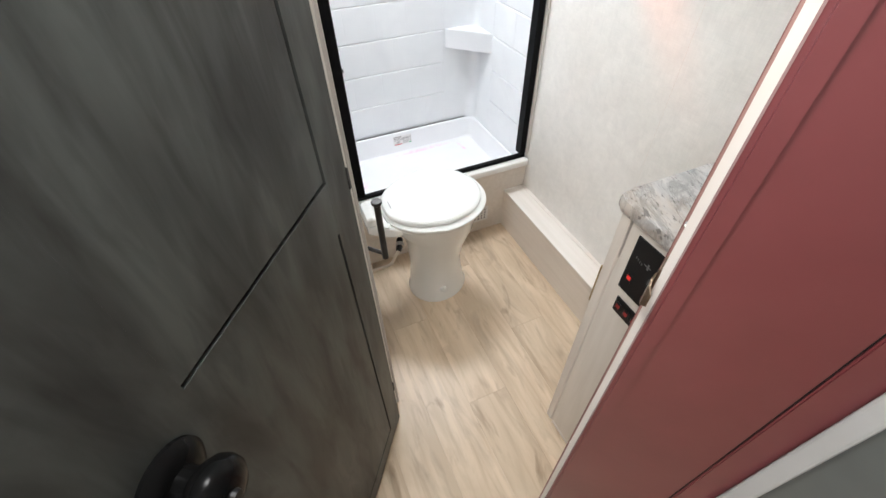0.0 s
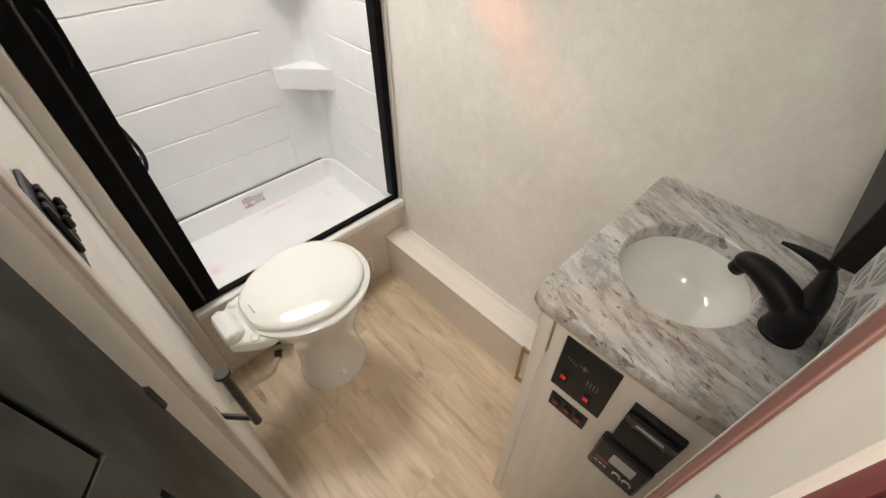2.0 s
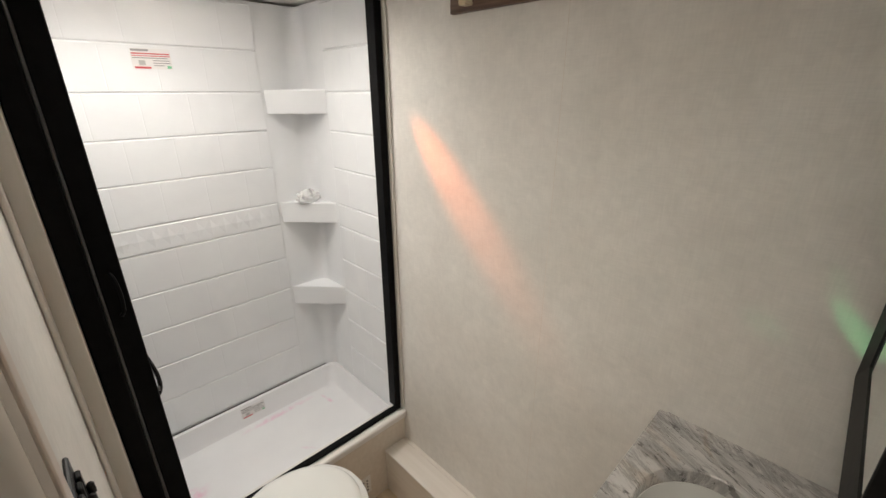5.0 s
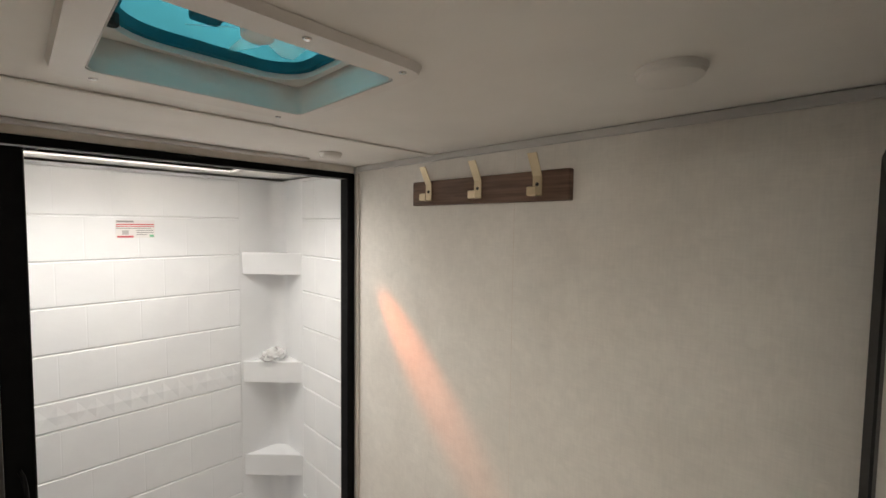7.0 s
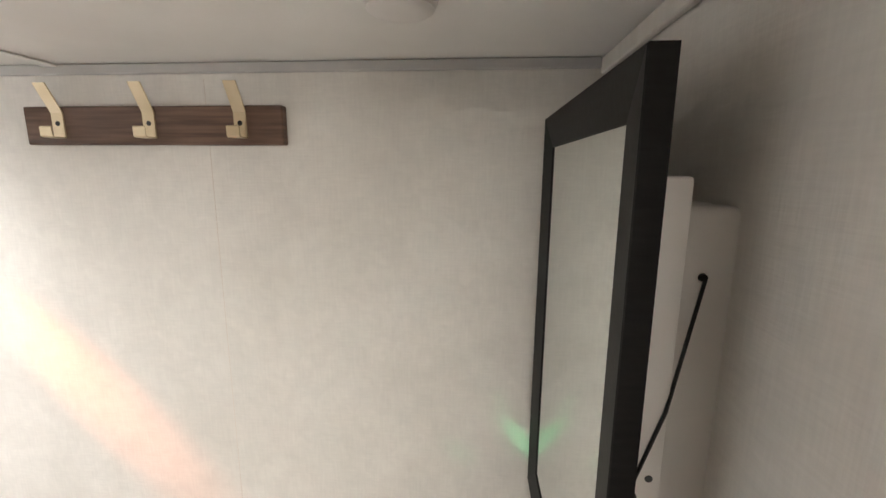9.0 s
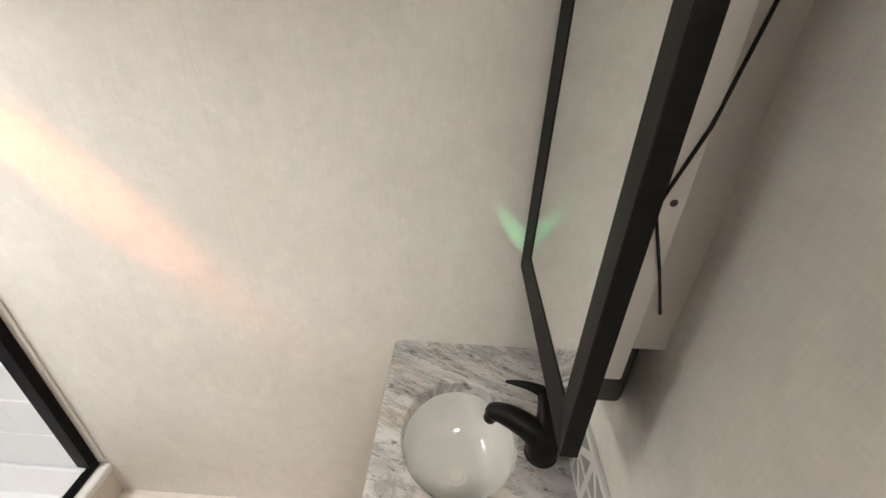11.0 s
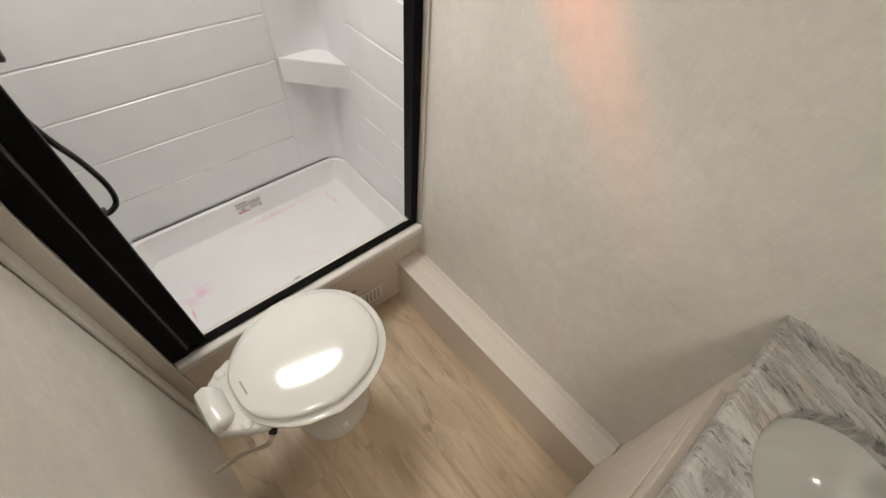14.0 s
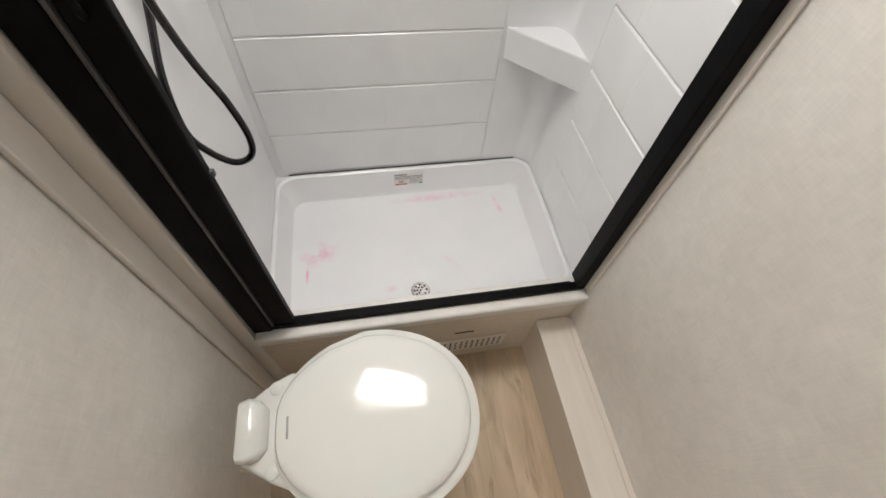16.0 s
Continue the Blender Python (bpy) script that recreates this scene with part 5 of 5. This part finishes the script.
lp = [egg(-0.61, TY, 0.168, 0.190, 0.156, 0.5225, sq=2.15, taper=0.46), egg(-0.61, TY, 0.174, 0.197, 0.163, 0.527, sq=2.15, taper=0.46), egg(-0.61, TY, 0.174, 0.197, 0.163, 0.534, sq=2.15, taper=0.46), egg(-0.61, TY, 0.170, 0.192, 0.158, 0.540, sq=2.15, taper=0.46), egg(-0.61, TY, 0.155, 0.176, 0.144, 0.5440, sq=2.15, taper=0.46), egg(-0.61, TY, 0.09, 0.10, 0.08, 0.5475, sq=2.15, taper=0.46), egg(-0.61, TY, 0.03, 0.03, 0.025, 0.5482, sq=2.15, taper=0.46)]
ld = part("lid", rings(bmesh.new(), lp), M_BISQUE, to, smooth=True)
part("mark", box(bmesh.new(), -0.7615, -0.7575, TY - 0.020, TY + 0.020, 0.5438, 0.5452), M_INKGREY, ld, "tiny grey print")
def flare(rows):
    """A tapered deck: rows of x, half width, lower z, upper z, each a rounded cross-section."""
    loops = []
    for x, hw, z0, z1 in rows:
        r = min(0.012, (z1 - z0) * 0.45, hw * 0.45)
        loop = []
        for cy, cz, a0 in ((hw - r, z1 - r, 0), (-hw + r, z1 - r, 90), (-hw + r, z0 + r, 180), (hw - r, z0 + r, 270)):
            for k in range(5):
                t = radians(a0 + 22.5 * k)
                loop.append((x, TY + 0.010 + cy + r * math.cos(t), cz + r * math.sin(t)))
        loops.append(loop)
    return rings(bmesh.new(), loops)


bk = part("back_deck", flare([(-0.856, 0.052, 0.470, 0.500), (-0.846, 0.060, 0.466, 0.508), (-0.825, 0.074, 0.464, 0.510), (-0.795, 0.094, 0.464, 0.510), (-0.765, 0.108, 0.466, 0.506), (-0.745, 0.106, 0.468, 0.498)]), M_PORC, to, smooth=True)
part("hinge_cover", flare([(-0.860, 0.044, 0.502, 0.526), (-0.853, 0.054, 0.498, 0.538), (-0.834, 0.058, 0.496, 0.543), (-0.816, 0.052, 0.496, 0.535), (-0.802, 0.036, 0.498, 0.514)]), M_BISQUE, bk, smooth=True)
for y in (TY - 0.066, TY + 0.086):
    part("hinge_cap", disc(bmesh.new(), (-0.792, y, 0.504), (0, 0, 1), [(0, 0.013), (0.008, 0.013), (0.012, 0.008)], 20), M_BISQUE, bk, smooth=True)
part("bolt_cap", disc(bmesh.new(), (-0.590, PY - 0.099, 0.070), (0.0, -1, 0.15), [(0, 0.017), (0.005, 0.017), (0.006, 0.014), (0.014, 0.013), (0.018, 0.008)], 16), M_BISQUE, to, "round white bolt cap", smooth=True)
vl = part("water_valve", tube(bmesh.new(), [(-0.745, -0.305, 0.395), (-0.752, -0.330, 0.390), (-0.766, -0.352, 0.384)], [0.012, 0.013, 0.010], 12), M_BLKPL, to, "black water valve")
part("valve_nut", disc(bmesh.new(), (-0.753, -0.332, 0.389), (-0.3, -1, -0.1), [(-0.008, 0.016), (0.008, 0.016)], 6), M_CHROME, vl)
ln = spline([(-0.766, -0.352, 0.384), (-0.782, -0.356, 0.366), (-0.800, -0.336, 0.310), (-0.860, -0.300, 0.265), (-0.936, -0.290, 0.250)], 6)
part("supply_line", tube(bmesh.new(), ln, 0.006, 8), M_PEX, vl, "cream plastic water line", smooth=True)

# ---- things on the left wall ----
tp = thing("toilet_roll_holder", (XL, -0.66, 0.73), "dark bronze upright toilet-roll holder without a roll", "toilet roll holder")
part("post", tube(bmesh.new(), [(-0.887, -0.700, 0.735), (-0.887, -0.700, 0.905)], 0.0078, 14), M_DARKBRONZE, tp, smooth=True)
part("cap", disc(bmesh.new(), (-0.887, -0.700, 0.903), (0, 0, 1), [(0, 0.010), (0.003, 0.0125), (0.008, 0.0125), (0.010, 0.011)], 20), M_DARKBRONZE, tp, smooth=True)
part("arm", tube(bmesh.new(), [(-0.887, -0.700, 0.748), (XL + 0.004, -0.652, 0.748)], 0.0055, 10), M_DARKBRONZE, tp, smooth=True)
part("flange", disc(bmesh.new(), (XL + 0.0005, -0.652, 0.748), (1, 0, 0), [(0, 0.020), (0.005, 0.020), (0.007, 0.016)], 20), M_DARKBRONZE, tp, smooth=True)
ws = thing("light_switch", (XL, -0.585, 1.18), "black wall plate with three protruding toggle switches", "light switch")
part("plate", box(bmesh.new(), XL, XL + 0.006, -0.640, -0.560, 1.132, 1.236, 0.003, 2), M_BLKPL, ws)
for k in range(3):
    y = -0.578 - 0.022 * k
    tg = part("toggle", box(bmesh.new(), XL + 0.006, XL + 0.012, y - 0.008, y + 0.008, 1.150, 1.218, 0.002, 1), M_BLKPL, ws)
    part("lever", box(bmesh.new(), XL + 0.012, XL + 0.020, y - 0.005, y + 0.005, 1.180, 1.198, 0.003, 1), M_BLKPL, tg)

# ---- bathroom door, swung out ----
HP = Vector((-0.948, -0.786))
DD, DNN = Vector((-0.587, -0.810)).normalized(), Vector((0.810, -0.587)).normalized()
DM = Matrix(((DD.x, -DNN.x, 0, HP.x), (DD.y, -DNN.y, 0, HP.y), (0, 0, 1, 0), (0, 0, 0, 1)))
dr1 = thing("door_1", (HP.x, HP.y, 0.03), "dark grey wood-grain panel door standing open with black knob", "door", kind="structure")
DW, DT, DZ0, DZ1 = 0.575, 0.030, 0.030, 1.875


def leaf(s0, s1, z0, z1, d0, d1, bevel=0.0015):
    """A block on the door: s from the hinge, d the depth behind its face."""
    return box(bmesh.new(), s0, s1, d0, d1, z0, z1, bevel, 1, DM)


part("core", leaf(0.003, DW - 0.003, DZ0 + 0.002, DZ1 - 0.002, 0.016, DT, 0.0), M_GROOVE, dr1)
for nm, q in (("hinge_stile", (0, 0.0722, DZ0, DZ1)), ("lock_stile", (0.426, DW, DZ0, DZ1)), ("top_rail", (0.0725, 0.4255, 1.79, DZ1)), ("mid_rail", (0.0725, 0.4262, 0.980, 1.088)), ("bottom_rail", (0.0725, 0.4255, DZ0, 0.106))):
    part(nm, leaf(*q, 0.0, DT - 0.001, 0.0), M_DOOR, dr1)
part("upper_panel", leaf(0.0795, 0.4258, 1.0955, 1.785, 0.0004, DT - 0.002, 0.0), M_DOOR, dr1)
part("lower_panel", leaf(0.0795, 0.4258, 0.111, 0.9795, 0.0004, DT - 0.002, 0.0), M_DOOR, dr1)
kx = DM @ Vector((0.492, 0, 1.026))
ax = (DNN.x, DNN.y, 0)
kn = part("knob", disc(bmesh.new(), kx, ax, [(0.010, 0.018), (0.030, 0.018), (0.036, 0.027), (0.044, 0.034), (0.053, 0.036), (0.062, 0.034), (0.069, 0.027), (0.072, 0.016)], 32), M_KNOB, dr1, "round black knob", smooth=True)
part("rosette", disc(bmesh.new(), kx, ax, [(0.0002, 0.042), (0.005, 0.042), (0.012, 0.036), (0.016, 0.026)], 32), M_KNOB, kn, smooth=True)
part("lock_button", disc(bmesh.new(), kx, ax, [(0.071, 0.008), (0.077, 0.007)], 14), M_BLKPL, kn)
for z in (0.25, 1.045, 1.68):
    part("hinge", box(bmesh.new(), -0.006, 0.002, -0.002, 0.020, z - 0.022, z + 0.022, 0.001, 1, DM), M_BLKPL, dr1, "black hinge")

# ---- floor planks ----
fl = thing("floor", (-0.5, -0.6, 0), "light oak vinyl plank floor with shadowed knots", "floor", kind="structure")
PW, PL = 0.152, 1.10
random.seed(11)
shared = {}


def plank(w, length):
    key = (round(w, 4), round(length, 4))
    if key not in shared:
        bm = bmesh.new()
        plate(bm, 0, w, 0, length, lambda u, v, d: (u, v, d - 0.0010), 0.0010, 0.0004)
        me = bpy.data.meshes.new("plank")
        bm.to_mesh(me)
        bm.free()
        me.materials.append(M_FLOOR)
        shared[key] = me
    return shared[key]


x = -0.088 - 16 * PW
i = 0
while x < 0.04:
    y = -3.3 - [0.0, 0.42, 0.83, 0.21, 0.61][i % 5]
    while y < 0.0:
        y0, y1 = max(y, -3.3), min(y + PL, 0.0)
        if y1 - y0 > 0.02:
            ob = new("plank", plank(PW, y1 - y0))
            ob.parent = fl
            ob.matrix_parent_inverse = fl.matrix_world.inverted()
            ob.matrix_basis = pose(x, y0, 0)
        y += PL
    x += PW
    i += 1
